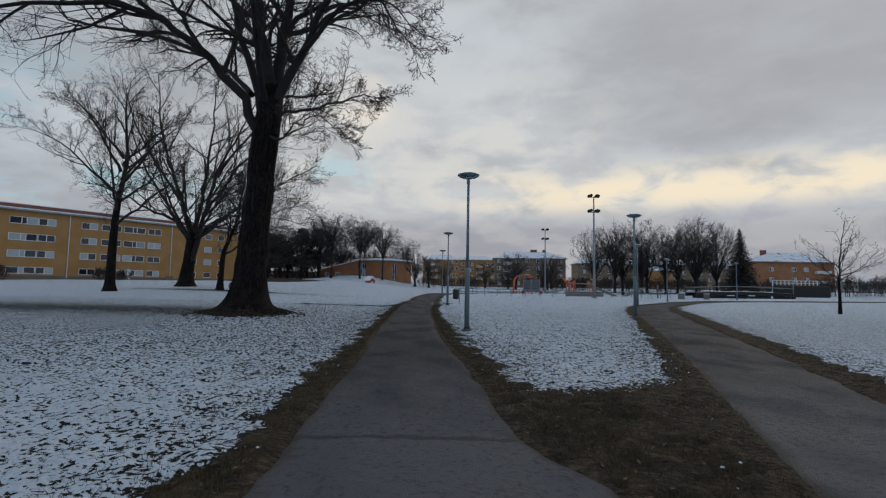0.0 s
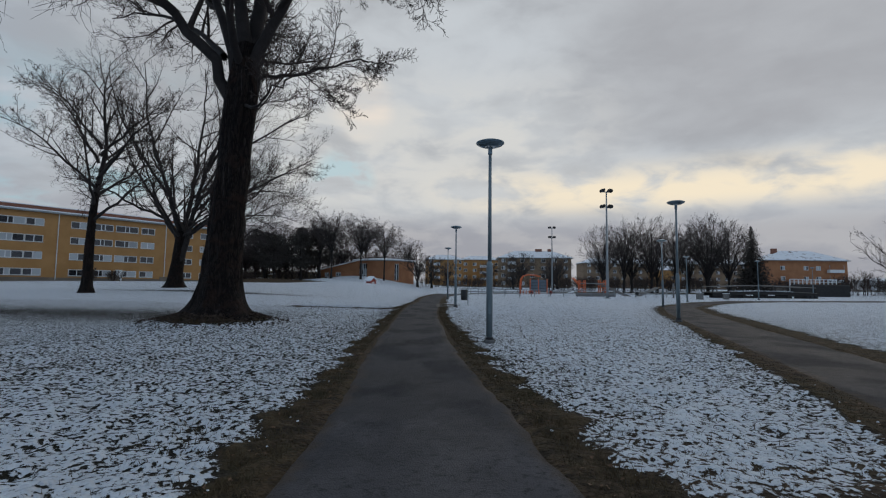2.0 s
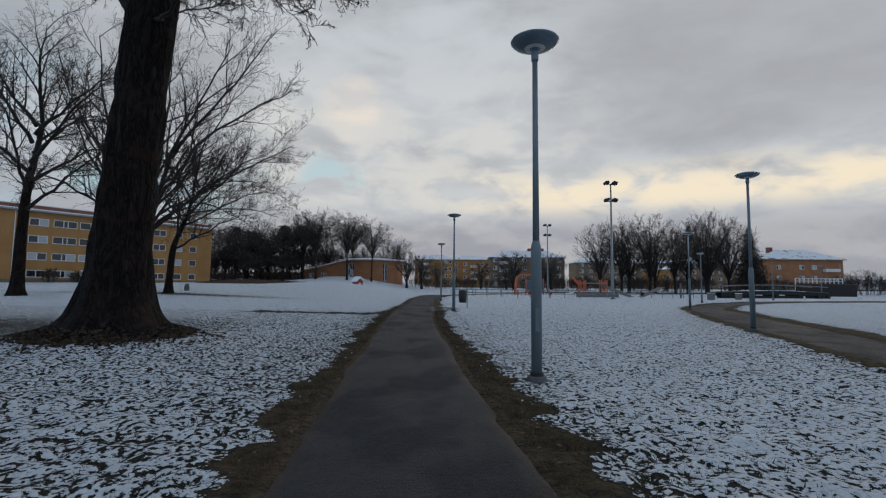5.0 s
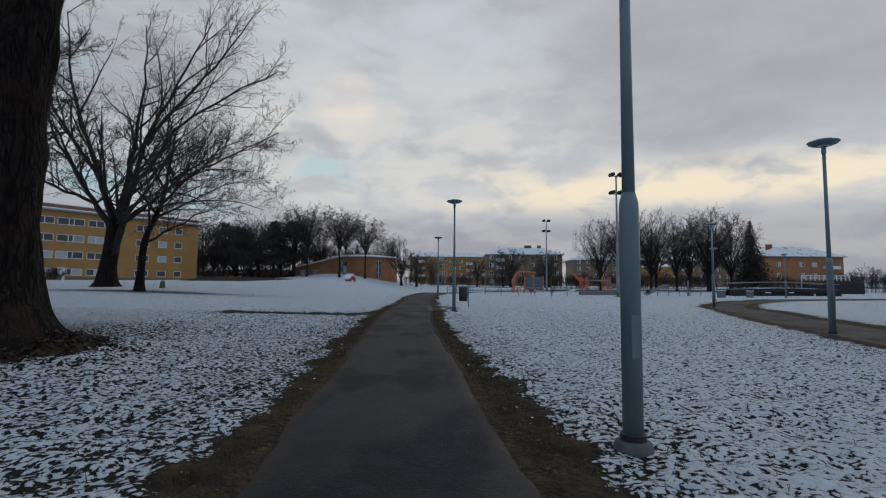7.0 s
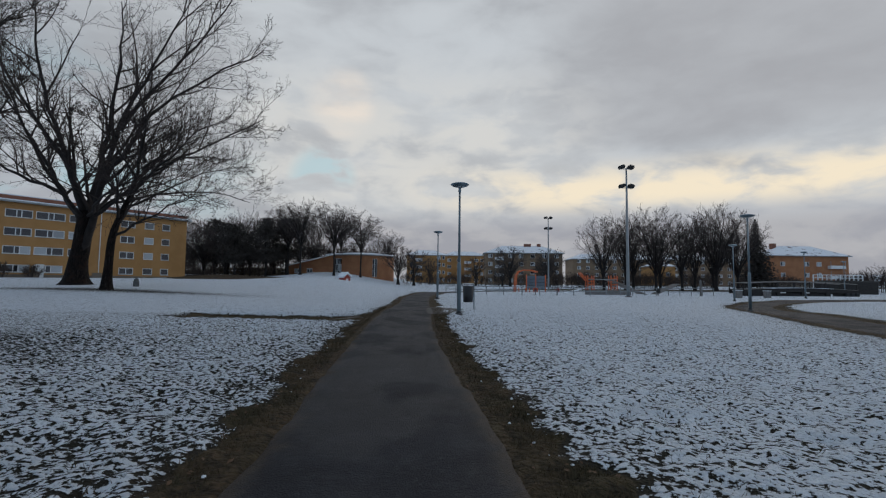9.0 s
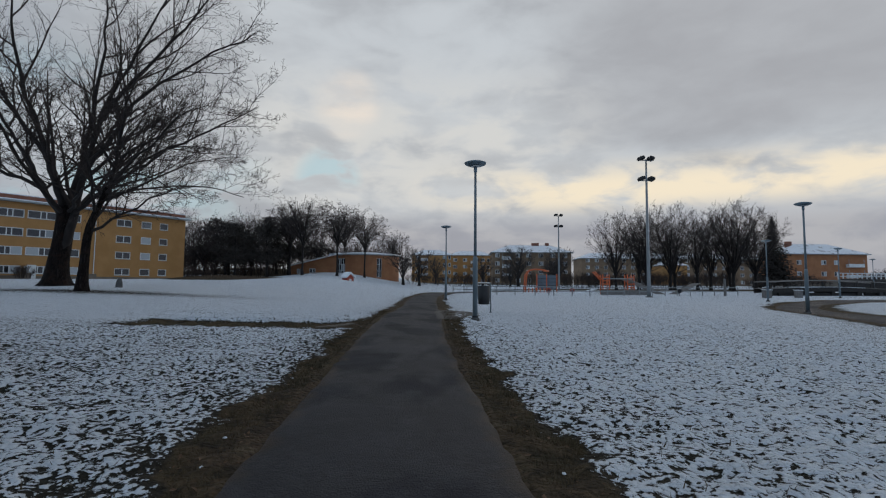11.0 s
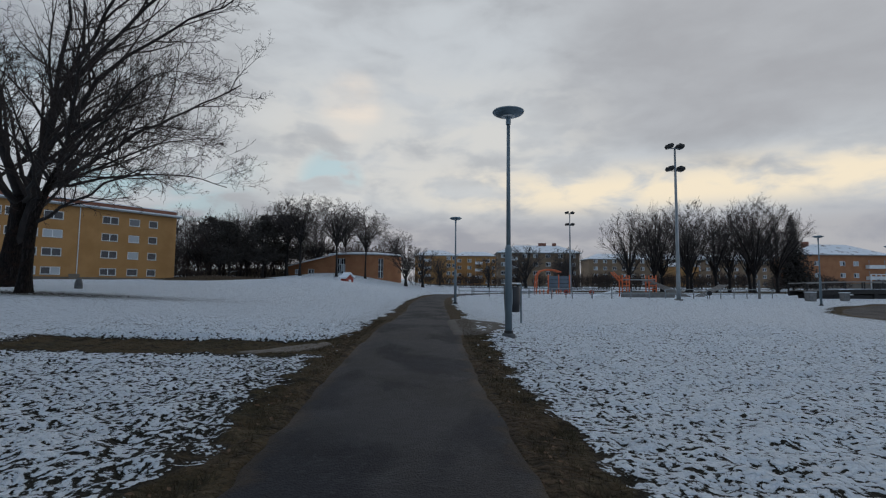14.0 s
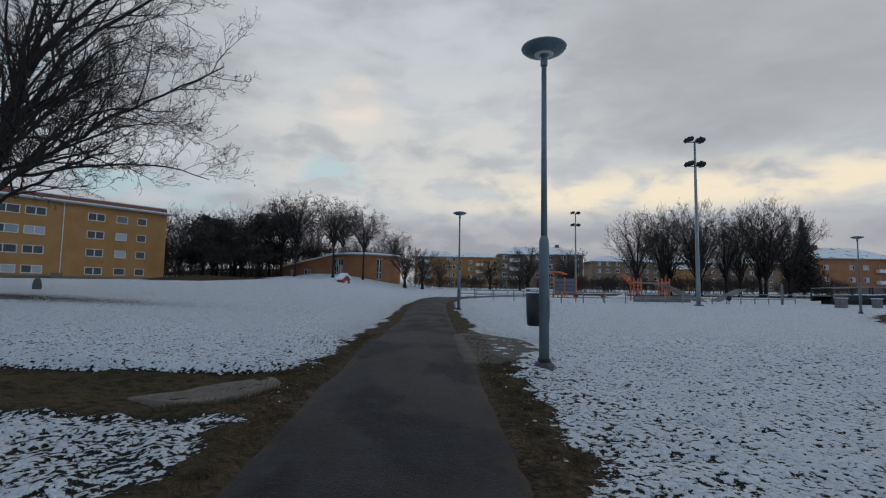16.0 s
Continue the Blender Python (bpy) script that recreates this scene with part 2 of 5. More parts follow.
def glass_material():
    m, g = material("window_glass")
    r = g.n("ShaderNodeObjectInfo").outputs["Random"]
    col = g.mix(g.ramp(r, 0.60, 0.70), (0.018, 0.020, 0.024), (0.40, 0.43, 0.45))
    finish(g, col, 0.06, 0.0, None, spec=0.8)
    return m


def snow_roof_material():
    m, g = material("roof_with_thin_snow")
    p = g.n("ShaderNodeTexCoord").outputs["Object"]
    n = g.noise(p, 0.5, 6.0, 0.6)
    f = g.noise(p, 5.0, 4.0, 0.6)
    cover = g.ramp(g.math("ADD", g.math("MULTIPLY", n, 0.7), g.math("MULTIPLY", f, 0.3)), 0.36, 0.46)
    finish(g, g.mix(cover, (0.16, 0.10, 0.09), (0.78, 0.80, 0.83)), 0.8, 0, f, 0.3, 0.03)
    return m


M = {
    "ground": ground_material(),
    "asphalt": asphalt_material(),
    "gravel": worn("gravelly_soil", (0.050, 0.042, 0.036), (0.105, 0.090, 0.078), 3.0, 0.9, 0, 60.0, 0.5),
    "puddle": worn("silty_puddle_ice", (0.062, 0.050, 0.041), (0.120, 0.096, 0.078), 1.6, 0.65, 0, 9.0, 0.05),
    "bark": bark_material("furrowed_dark_bark", (0.006, 0.0048, 0.0048), (0.022, 0.016, 0.014), 6.0),
    "limb": worn("dark_limb_bark", (0.011, 0.0085, 0.008), (0.028, 0.022, 0.020), 2.0, 0.9, 0, 30.0, 0.4),
    # paler than the near twigs: haze of distance put into the colour
    "far_twig": worn("grey_brown_hazed_twigs", (0.034, 0.026, 0.024), (0.070, 0.055, 0.050), 0.3, 0.95, 0, 6.0, 0.0),
    "twig": worn("brown_twigs", (0.020, 0.014, 0.012), (0.042, 0.030, 0.026), 1.0, 0.9, 0, 20.0, 0.0),
    "mulch": worn("dark_leaf_mulch", (0.018, 0.012, 0.009), (0.075, 0.048, 0.032), 5.0, 0.95, 0, 40.0, 0.8),
    "leaf": worn("dead_brown_leaf", (0.09, 0.045, 0.022), (0.20, 0.115, 0.06), 6.0, 0.8, 0, 40.0, 0.1, random_tone=0.5),
    "blade": worn("winter_grass", (0.038, 0.033, 0.015), (0.108, 0.072, 0.036), 2.2, 0.9, 0, 9.0, 0.0),
    "needle": worn("dark_needles", (0.030, 0.025, 0.021), (0.062, 0.052, 0.044), 1.0, 0.85, 0, 8.0, 0.0),
    "steel": worn("blue_grey_painted_steel", (0.135, 0.180, 0.205), (0.175, 0.220, 0.245), 1.5, 0.45, 0.15, 50.0, 0.05),
    "galvanised": worn("galvanised_steel", (0.20, 0.22, 0.23), (0.30, 0.32, 0.33), 2.5, 0.45, 0.55, 40.0, 0.06),
    "shade": worn("lamp_head_paint", (0.125, 0.185, 0.230), (0.155, 0.220, 0.265), 2.0, 0.32, 0.1, 40.0, 0.03),
    "lens": worn("milky_lamp_glass", (0.62, 0.64, 0.64), (0.72, 0.73, 0.72), 4.0, 0.3, 0, 30.0, 0.02),
    "concrete": worn("weathered_concrete", (0.12, 0.115, 0.11), (0.21, 0.20, 0.19), 3.0, 0.9, 0, 45.0, 0.4),
    "black": worn("black_plastic", (0.010, 0.010, 0.012), (0.022, 0.022, 0.024), 3.0, 0.5, 0, 60.0, 0.05),
    "yellow": worn("ochre_facade_brick", (0.345, 0.178, 0.060), (0.44, 0.238, 0.090), 0.35, 0.9, 0, 7.0, 0.2),
    "orange_brick": worn("orange_facade_brick", (0.29, 0.122, 0.056), (0.40, 0.182, 0.084), 0.4, 0.9, 0, 7.0, 0.2),
    "tan": worn("tan_grey_facade", (0.17, 0.115, 0.075), (0.25, 0.175, 0.11), 0.4, 0.9, 0, 7.0, 0.2),
    "plinth": worn("grey_plinth", (0.13, 0.11, 0.09), (0.20, 0.165, 0.13), 0.6, 0.95, 0, 9.0, 0.2),
    "fascia": worn("red_brown_sheet_metal", (0.17, 0.062, 0.038), (0.24, 0.10, 0.062), 0.8, 0.6, 0.1, 20.0, 0.05),
    "grey_sheet": worn("grey_sheet_metal", (0.22, 0.25, 0.26), (0.32, 0.35, 0.36), 0.8, 0.5, 0.2, 20.0, 0.05),
    "white": worn("white_paint", (0.62, 0.63, 0.63), (0.76, 0.77, 0.77), 2.0, 0.5, 0, 30.0, 0.05),
    "glass": glass_material(),
    "snow_roof": snow_roof_material(),
    "snow": worn("thin_snow", (0.70, 0.74, 0.79), (0.80, 0.83, 0.86), 2.0, 0.8, 0, 18.0, 0.5),
    "orange": worn("orange_play_paint", (0.55, 0.10, 0.025), (0.68, 0.15, 0.04), 2.0, 0.45, 0, 30.0, 0.05),
    "panel": worn("blue_grey_panel", (0.085, 0.11, 0.14), (0.13, 0.16, 0.19), 1.0, 0.6, 0, 20.0, 0.05),
    "timber": worn("dark_tarred_timber", (0.013, 0.011, 0.010), (0.036, 0.031, 0.028), 2.0, 0.85, 0, 25.0, 0.3, (1, 1, 4)),
    "grey_timber": worn("weathered_grey_timber", (0.16, 0.145, 0.13), (0.27, 0.25, 0.23), 2.0, 0.85, 0, 25.0, 0.3, (4, 1, 1)),
    "red_paint": worn("red_house_paint", (0.27, 0.045, 0.03), (0.36, 0.07, 0.045), 2.0, 0.8, 0, 25.0, 0.1),
    "stone": worn("grey_boulder", (0.06, 0.06, 0.062), (0.14, 0.14, 0.14), 4.0, 0.9, 0, 25.0, 0.6),
    "hedge": worn("brown_hedge_twigs", (0.030, 0.020, 0.017), (0.075, 0.050, 0.040), 1.0, 0.95, 0, 9.0, 0.0),
    "rubber": worn("dark_rubber", (0.012, 0.012, 0.013), (0.03, 0.03, 0.03), 3.0, 0.8, 0, 30.0, 0.1),
}

# ---- building tools ----


class Shape:
    """Collects vertices and faces for one mesh."""

    def __init__(self):
        self.v, self.f = [], []

    def quad(self, a, b, c, d):
        i = len(self.v)
        self.v += [tuple(a), tuple(b), tuple(c), tuple(d)]
        self.f.append((i, i + 1, i + 2, i + 3))

    def box(self, x0, x1, y0, y1, z0, z1, m=None, bevel=0.0):
        b = min(bevel, (x1 - x0) * 0.4, (y1 - y0) * 0.4)
        i = len(self.v)
        rings = [(z0, 0.0), (z1, 0.0)] if not b else [(z0, b), (z0 + b, 0.0), (z1 - b, 0.0), (z1, b)]
        for z, s in rings:
            if b:
                pts = [(x0 + b, y0 + s), (x1 - b, y0 + s), (x1 - s, y0 + b), (x1 - s, y1 - b), (x1 - b, y1 - s), (x0 + b, y1 - s), (x0 + s, y1 - b), (x0 + s, y0 + b)]
            else:
                pts = [(x0, y0), (x1, y0), (x1, y1), (x0, y1)]
            for x, y in pts:
                p = Vector((x, y, z))
                self.v.append(tuple(m @ p if m else p))
        k = 8 if b else 4
        for r in range(len(rings) - 1):
            for j in range(k):
                a, c = i + r * k + j, i + r * k + (j + 1) % k
                self.f.append((a, c, c + k, a + k))
        self.f.append(tuple(i + j for j in reversed(range(k))))
        self.f.append(tuple(i + (len(rings) - 1) * k + j for j in range(k)))
        return self

    def tube(self, pts, radii, sides=8, caps=True):
        pts = [Vector(p) for p in pts]
        i = len(self.v)
        side = None
        for j, p in enumerate(pts):
            d = (pts[min(j + 1, len(pts) - 1)] - pts[max(j - 1, 0)])
            d = d.normalized() if d.length > 1e-9 else Vector((0, 0, 1))
            if side is None:
                side = d.cross(Vector((0, 0, 1)) if abs(d.z) < 0.9 else Vector((1, 0, 0))).normalized()
            else:
                side = (side - d * side.dot(d))
                side = side.normalized() if side.length > 1e-6 else d.orthogonal().normalized()
            w = d.cross(side)
            r = radii[j] if isinstance(radii, (list, tuple)) else radii
            for k in range(sides):
                a = 2 * math.pi * k / sides
                self.v.append(tuple(p + (side * math.cos(a) + w * math.sin(a)) * r))
        for j in range(len(pts) - 1):
            for k in range(sides):
                a, b = i + j * sides + k, i + j * sides + (k + 1) % sides
                self.f.append((a, b, b + sides, a + sides))
        if caps:
            self.f.append(tuple(i + k for k in reversed(range(sides))))
            self.f.append(tuple(i + (len(pts) - 1) * sides + k for k in range(sides)))
        return self

    def lathe(self, rows, sides=24, at=(0, 0)):
        """rows of (radius, z), turned round the upright axis."""
        i = len(self.v)
        for r, z in rows:
            for k in range(sides):
                a = 2 * math.pi * k / sides
                self.v.append((at[0] + r * math.cos(a), at[1] + r * math.sin(a), z))
        for j in range(len(rows) - 1):
            for k in range(sides):
                a, b = i + j * sides + k, i + j * sides + (k + 1) % sides
                self.f.append((a, b, b + sides, a + sides))
        self.f.append(tuple(i + k for k in reversed(range(sides))))
        self.f.append(tuple(i + (len(rows) - 1) * sides + k for k in range(sides)))
        return self

    def mesh(self, name, mat, smooth=False):
        me = bpy.data.meshes.new(name)
        me.from_pydata(self.v, [], self.f)
        me.materials.append(mat)
        if smooth:
            me.polygons.foreach_set("use_smooth", [True] * len(me.polygons))
        me.update()
        return me


def part(name, shape, mat, parent, label="", smooth=False, m=None):
    ob = new(name, shape if isinstance(shape, bpy.types.Mesh) else shape.mesh(name, M[mat], smooth))
    ob.parent = parent
    if m is not None:
        ob.matrix_basis = m
    if label:
        ob["label"] = label
    return ob


def thing(name, m, label, category, group="", kind=""):
    ob = new(name)
    ob.empty_display_size = 0.2
    ob.matrix_basis = m
    return tagged(ob, label, category, group, kind)


def structure(name, shape, mat, label="", category="", smooth=False):
    return tagged(new(name, shape.mesh(name, M[mat], smooth)), label, category, kind="structure")


# ---- the lie of the land ----
rng = np.random.default_rng(7)
LATTICE = rng.random((256, 256))


def vnoise(x, y):
    x, y = np.asarray(x, float), np.asarray(y, float)
    xi, yi = np.floor(x).astype(int), np.floor(y).astype(int)
    u, v = x - xi, y - yi
    u, v = u * u * (3 - 2 * u), v * v * (3 - 2 * v)
    a, b = LATTICE[xi % 256, yi % 256], LATTICE[(xi + 1) % 256, yi % 256]
    c, d = LATTICE[xi % 256, (yi + 1) % 256], LATTICE[(xi + 1) % 256, (yi + 1) % 256]
    return (a * (1 - u) + b * u) * (1 - v) + (c * (1 - u) + d * u) * v - 0.5


def step(v, a, b):
    t = np.clip((np.asarray(v, float) - a) / (b - a), 0, 1)
    return t * t * (3 - 2 * t)


def land(x, y):
    """Height of the ground, without tufts."""
    x, y = np.asarray(x, float), np.asarray(y, float)
    z = -0.10 * np.exp(-((y - 22) / 11) ** 2 - (x / 14) ** 2)
    z = z + 1.5 * step(y, 10, 100) * step(-x, 0, 28)
    z = z + 1.25 * np.exp(-((x + 13.2) / 9.5) ** 2 - ((y - 85) / 13) ** 2)
    z = z + 2.0 * step(y, 95, 135) * np.exp(-((x + 20) / 15) ** 2)
    z = z + 1.2 * step(y, 100, 190)
    z = z + 0.46 * np.exp(-((x + 7.2) ** 2 + (y - 20.2) ** 2) / 2.1 ** 2)
    z = z - 0.26 * np.exp(-((x - 25) / 9) ** 2 - ((y - 52) / 15) ** 2)
    z = z + 1.0 * np.exp(-((x + 37) / 8) ** 2 - ((y - 108) / 3.5) ** 2)
    # the wooded rise
    z = z + 3.2 * step(y, 126, 168) * np.exp(-((x + 52) / 26) ** 2)
    # a sunken muddy strip beside the path
    z = z - 0.16 * step(x, -9.6, -7.6) * step(x, -1.9, -3.2) * step(y, 32.2, 33.6) * step(y, 35.35, 34.9)
    z = z + 0.05 * vnoise(x * 0.13, y * 0.13) + 0.5 * vnoise(x * 0.02 + 9, y * 0.02) * step(np.hypot(x, y), 40, 140)
    return z


def lz(x, y):
    return float(land(x, y))


def spline(rows, stepsize):
    """A smooth line through rows (x, y, half width)."""
    rows = [np.array(r, float) for r in rows]
    rows = [2 * rows[0] - rows[1]] + rows + [2 * rows[-1] - rows[-2]]
    out = []
    for a, b, c, d in zip(rows, rows[1:], rows[2:], rows[3:]):
        n = max(2, int(np.hypot(*(c - b)[:2]) / stepsize))
        for i in range(n):
            t = i / n
            out.append(0.5 * (2 * b + (c - a) * t + (2 * a - 5 * b + 4 * c - d) * t * t + (3 * b - a - 3 * c + d) * t ** 3))
    out.append(rows[-2])
    return np.array(out)


MAIN = [(5.5, -40, 1.1), (2.5, -12, 1.3), (1.62, -3, 1.75), (1.22, 1.2, 1.62), (0.84, 3.4, 1.25), (0.68, 4.6, 1.16), (0.50, 8.6, 1.09), (0.24, 11.6, 1.04), (0.11, 13.6, 1.05), (-0.09, 17, 1.06), (-0.20, 20.5, 1.05),
        (-0.42, 25, 1.07), (-0.56, 30.4, 1.09), (-0.58, 35.6, 1.15), (-0.50, 40.5, 1.08), (-0.42, 45, 1.05), (-0.35, 57, 1.15), (0.15, 68, 1.2), (1.5, 80, 1.2), (4.2, 92, 1.2), (9, 104, 1.2), (18, 113, 1.2)]
SIDE = [(1.7, -9, 1.0), (3.5, -1.0, 1.0), (5.85, 5.6, 1.06), (8.6, 12.9, 1.1), (13.55, 26.8, 1.2), (15.8, 33, 1.2), (18.0, 38, 1.25), (20.7, 43.8, 1.2), (26, 52.5, 1.3), (32, 57.8, 1.4),
        (41, 61.6, 1.4), (55, 66, 1.4), (75, 72, 1.4), (112, 84, 1.4)]


def gap_to(line, x, y):
    """Distance outside the edge of a way (negative on it), and the side (+1 right)."""
    best, side = np.full(np.shape(x), 1e9), np.zeros(np.shape(x))
    for a, b in zip(line[:-1], line[1:]):
        d = b[:2] - a[:2]
        t = np.clip(((x - a[0]) * d[0] + (y - a[1]) * d[1]) / (d @ d), 0, 1)
        ex, ey = x - a[0] - t * d[0], y - a[1] - t * d[1]
        g = np.hypot(ex, ey) - (a[2] + t * (b[2] - a[2]))
        s = np.sign(d[1] * ex - d[0] * ey)
        side = np.where(g < best, s, side)
        best = np.minimum(best, g)
    return best, side


main_line, side_line = spline(MAIN, 2.0), spline(SIDE, 2.0)


def covers(x, y):
    """Snow cover, mud and edge distance over the plan."""
    g1, s1 = gap_to(main_line, x, y)
    g2, s2 = gap_to(side_line, x, y)
    wob = 0.16 * vnoise(x * 1.7, y * 1.7) + 0.12 * vnoise(x * 5 + 3, y * 5)
    verge1 = np.where(s1 < 0, 0.21, 0.28) + 2.4 * wob
    verge2 = np.where(s2 < 0, 0.30, 0.50) + 1.8 * wob
    bare = np.maximum(step(g1, verge1 + 0.34, verge1 - 0.14), step(g2, verge2 + 0.25, verge2 - 0.1))
    # trodden ground where the ways part
    fork = (s1 > 0) & (s2 < 0)
    bare = np.maximum(bare, np.where(fork, step(y + 3.0 * wob - 0.30 * (x - 3.5), 6.9, 5.2), 0))
    muddy = np.where(fork, step(y, 9.5, 6.5), 0)
    muddy = np.maximum(muddy, 0.62 * step(np.minimum(g1, g2), 0.6, 0.1) + 0.5 * step(vnoise(x * 0.6, y * 0.6), 0.0, 0.3) * step(np.minimum(g1, g2), 1.0, 0.2))
    trench = step(x, -9.2, -7.9) * step(x, -1.2, -2.4) * step(y + wob, 32.0, 32.9) * step(y, 35.15, 34.85)
    bare, muddy = np.maximum(bare, trench), np.maximum(muddy, 0.30 * trench)
    r = np.hypot(x + 7.2, y - 20.1)
    bare = np.maximum(bare, 0.95 * step(r + wob, 2.0, 1.2))
    bank = step(np.hypot((x + 36) / 11, (y - 106.5) / 5.0) + wob, 1.1, 0.8)
    bare, muddy = np.maximum(bare, bank), np.maximum(muddy, bank)
    floor = step(y, 128, 134) * step(x, -22, -30) * step(x, -130, -110) * step(vnoise(x * 0.16, y * 0.30 + 4), -0.22, 0.10)
    bare, muddy = np.maximum(bare, 0.85 * floor), np.maximum(muddy, 0.6 * floor)
    thin = 0.22 * np.exp(-((y - 24) / 3.2) ** 2) * step(-x, 4, 10) * step(-x, 40, 22)
    thin = thin + 0.18 * np.exp(-((x + 22) / 9) ** 2 - ((y - 50.5) / 2.2) ** 2) * 2.2
    thin = thin + 0.10 * step(y, 46, 14) - 0.03 * step(y, 12, 6) + 0.08 * step(np.minimum(g1, g2), 2.2, 0.3)
    thin = thin + 0.07 * step(y, 34.2, 33.2) * step(-x, 1, 2.5) * step(y, 2, 12)
    thin = thin + 0.55 * step(np.hypot((x - 55) / 40, (y - 124) / 9), 1.1, 0.8)
    cover = 0.70 - thin - 1.2 * bare
    return cover, np.clip(muddy, 0, 1), np.minimum(g1, g2)


def grow(start, end, first, ratio):
    out, s, v = [], first, start
    way = 1 if end > start else -1
    while (end - v) * way > 0:
        v += way * s
        s = min(s * ratio, 60)
        out.append(v)
    return out


def make_ground():
    fx, fy = 0.076, 0.078
    xs = np.array(grow(-8, -1400, fx, 1.065)[::-1] + list(np.arange(-8, 9.5, fx)) + grow(9.5, 1400, fx, 1.065))
    ys = np.array(grow(-1.5, -900, 0.12, 1.2)[::-1] + list(np.arange(-1.5, 38, fy)) + grow(38, 2200, fy, 1.05))
    X, Y = np.meshgrid(xs, ys)
    Z = land(X, Y)
    cover, mud, gap = covers(X, Y)
    U, V = 0.83 * X + 0.56 * Y, 0.83 * Y - 0.56 * X
    lump = 0.35 * vnoise(X * 3.1, Y * 3.1) + 0.95 * vnoise(U * 5.2 + 5, V * 5.2) + 0.60 * vnoise(V * 8.3, U * 8.3 + 7)
    dx = np.gradient(xs)[None, :] + 0 * X
    dy = np.gradient(ys)[:, None] + 0 * Y
    fade = step(np.maximum(dx, dy), 0.22, 0.085)
    lump = lump * fade
    off = step(gap, -0.05, 0.35)
    Z = Z + lump * (0.020 + 0.046 * off)
    Z = Z + 0.006 - 0.07 * step(gap, -0.02, -0.22)
    n, k = X.shape
    verts = np.stack([X, Y, Z], -1).reshape(-1, 3)
    idx = np.arange(n * k).reshape(n, k)
    faces = np.stack([idx[:-1, :-1], idx[:-1, 1:], idx[1:, 1:], idx[1:, :-1]], -1).reshape(-1, 4)
    me = bpy.data.meshes.new("ground")
    me.vertices.add(len(verts))
    me.vertices.foreach_set("co", verts.ravel())
    me.loops.add(faces.size)
    me.loops.foreach_set("vertex_index", faces.ravel())
    me.polygons.add(len(faces))
    me.polygons.foreach_set("loop_start", np.arange(0, faces.size, 4))
    me.polygons.foreach_set("use_smooth", np.ones(len(faces), bool))
    for nm, val in (("cover", cover), ("mud", mud), ("lump", lump)):
        me.attributes.new(nm, "FLOAT", "POINT").data.foreach_set("value", val.ravel().astype(np.float32))
    me.update(calc_edges=True)
    me.materials.append(M["ground"])
    tagged(new("ground", me), "winter lawn under patchy thin snow with bare verges", "ground", kind="structure")


make_ground()


def make_way(name, rows, lift, label):
    line = spline(rows, 0.22)
    s, across = Shape(), 16
    d = np.gradient(line[:, :2], axis=0)
    d /= np.linalg.norm(d, axis=1)[:, None]
    for i, (x, y, w) in enumerate(line):
        nx, ny = d[i][1], -d[i][0]
        wl = w + 0.12 * float(vnoise(i * 0.19, 3.3)) + 0.12 * float(vnoise(i * 0.7, 8.3))
        wr = w + 0.12 * float(vnoise(i * 0.19, 13.3)) + 0.12 * float(vnoise(i * 0.7, 18.3))
        for j in range(across + 1):
            u = -wl + (wl + wr) * j / across
            px, py = x + nx * u, y + ny * u
            crown = 0.022 * (1 - (u / w) ** 2)
            s.v.append((px, py, lz(px, py) + lift + crown + 0.012 * float(vnoise(px * 0.8, py * 0.8)) - (0.05 if j in (0, across) else 0)))
    for i in range(len(line) - 1):
        for j in range(across):
            a = i * (across + 1) + j
            s.f.append((a, a + 1, a + across + 2, a + across + 1))
    ob = structure(name, s, "asphalt", label, "path", True)
    edge = [min(j, across - j) * 2 * line[i][2] / across for i in range(len(line)) for j in range(across + 1)]
    ob.data.attributes.new("edge", "FLOAT", "POINT").data.foreach_set("value", edge)
    return ob


make_way("path_main", MAIN, 0.004, "narrow dark asphalt footpath, damp and worn, across the lawn")
make_way("path_side", SIDE, -0.004, "grey asphalt footpath branching off across the lawn")


def blob_sheet(name, outline, mat, label, category, lift):
    """A thin flat patch with a soft outline of (x, y)."""
    ring = spline([(*p, 0) for p in outline + outline[:1]], 0.25)[:-1]
    cx, cy = ring[:, 0].mean(), ring[:, 1].mean()
    s = Shape()
    rings = (0.0, 0.35, 0.7, 0.93, 1.0)
    n = len(ring)
    for q in rings:
        for i, p in enumerate(ring):
            w = q * (1 + 0.10 * float(vnoise(i * 0.8, 5.5)))
            x, y = cx + (p[0] - cx) * w, cy + (p[1] - cy) * w
            s.v.append((x, y, lz(x, y) + (lift if q < 1 else -0.04)))
    for r in range(len(rings) - 1):
        for i in range(n):
            a, b = r * n + i, r * n + (i + 1) % n
            s.f.append((a, b, b + n, a + n))
    return structure(name, s, mat, label, category, True)


blob_sheet("path_pad", [(0.3, 35.4), (1.2, 35.7), (2.0, 37.2), (2.1, 38.6), (1.7, 39.8), (0.4, 40.6)], "gravel", "bare gritty spur of the path beside the litter bin", "pavement", 0.022)
puddle = blob_sheet("puddle", [(-2.1, 33.75), (-2.65, 33.15), (-3.5, 33.2), (-4.0, 33.5), (-3.5, 33.95), (-3.2, 34.5), (-2.5, 34.6)], "puddle", "shallow silty frozen puddle in the muddy strip", "puddle", 0.03)

# ---- lamps, masts and bin ----


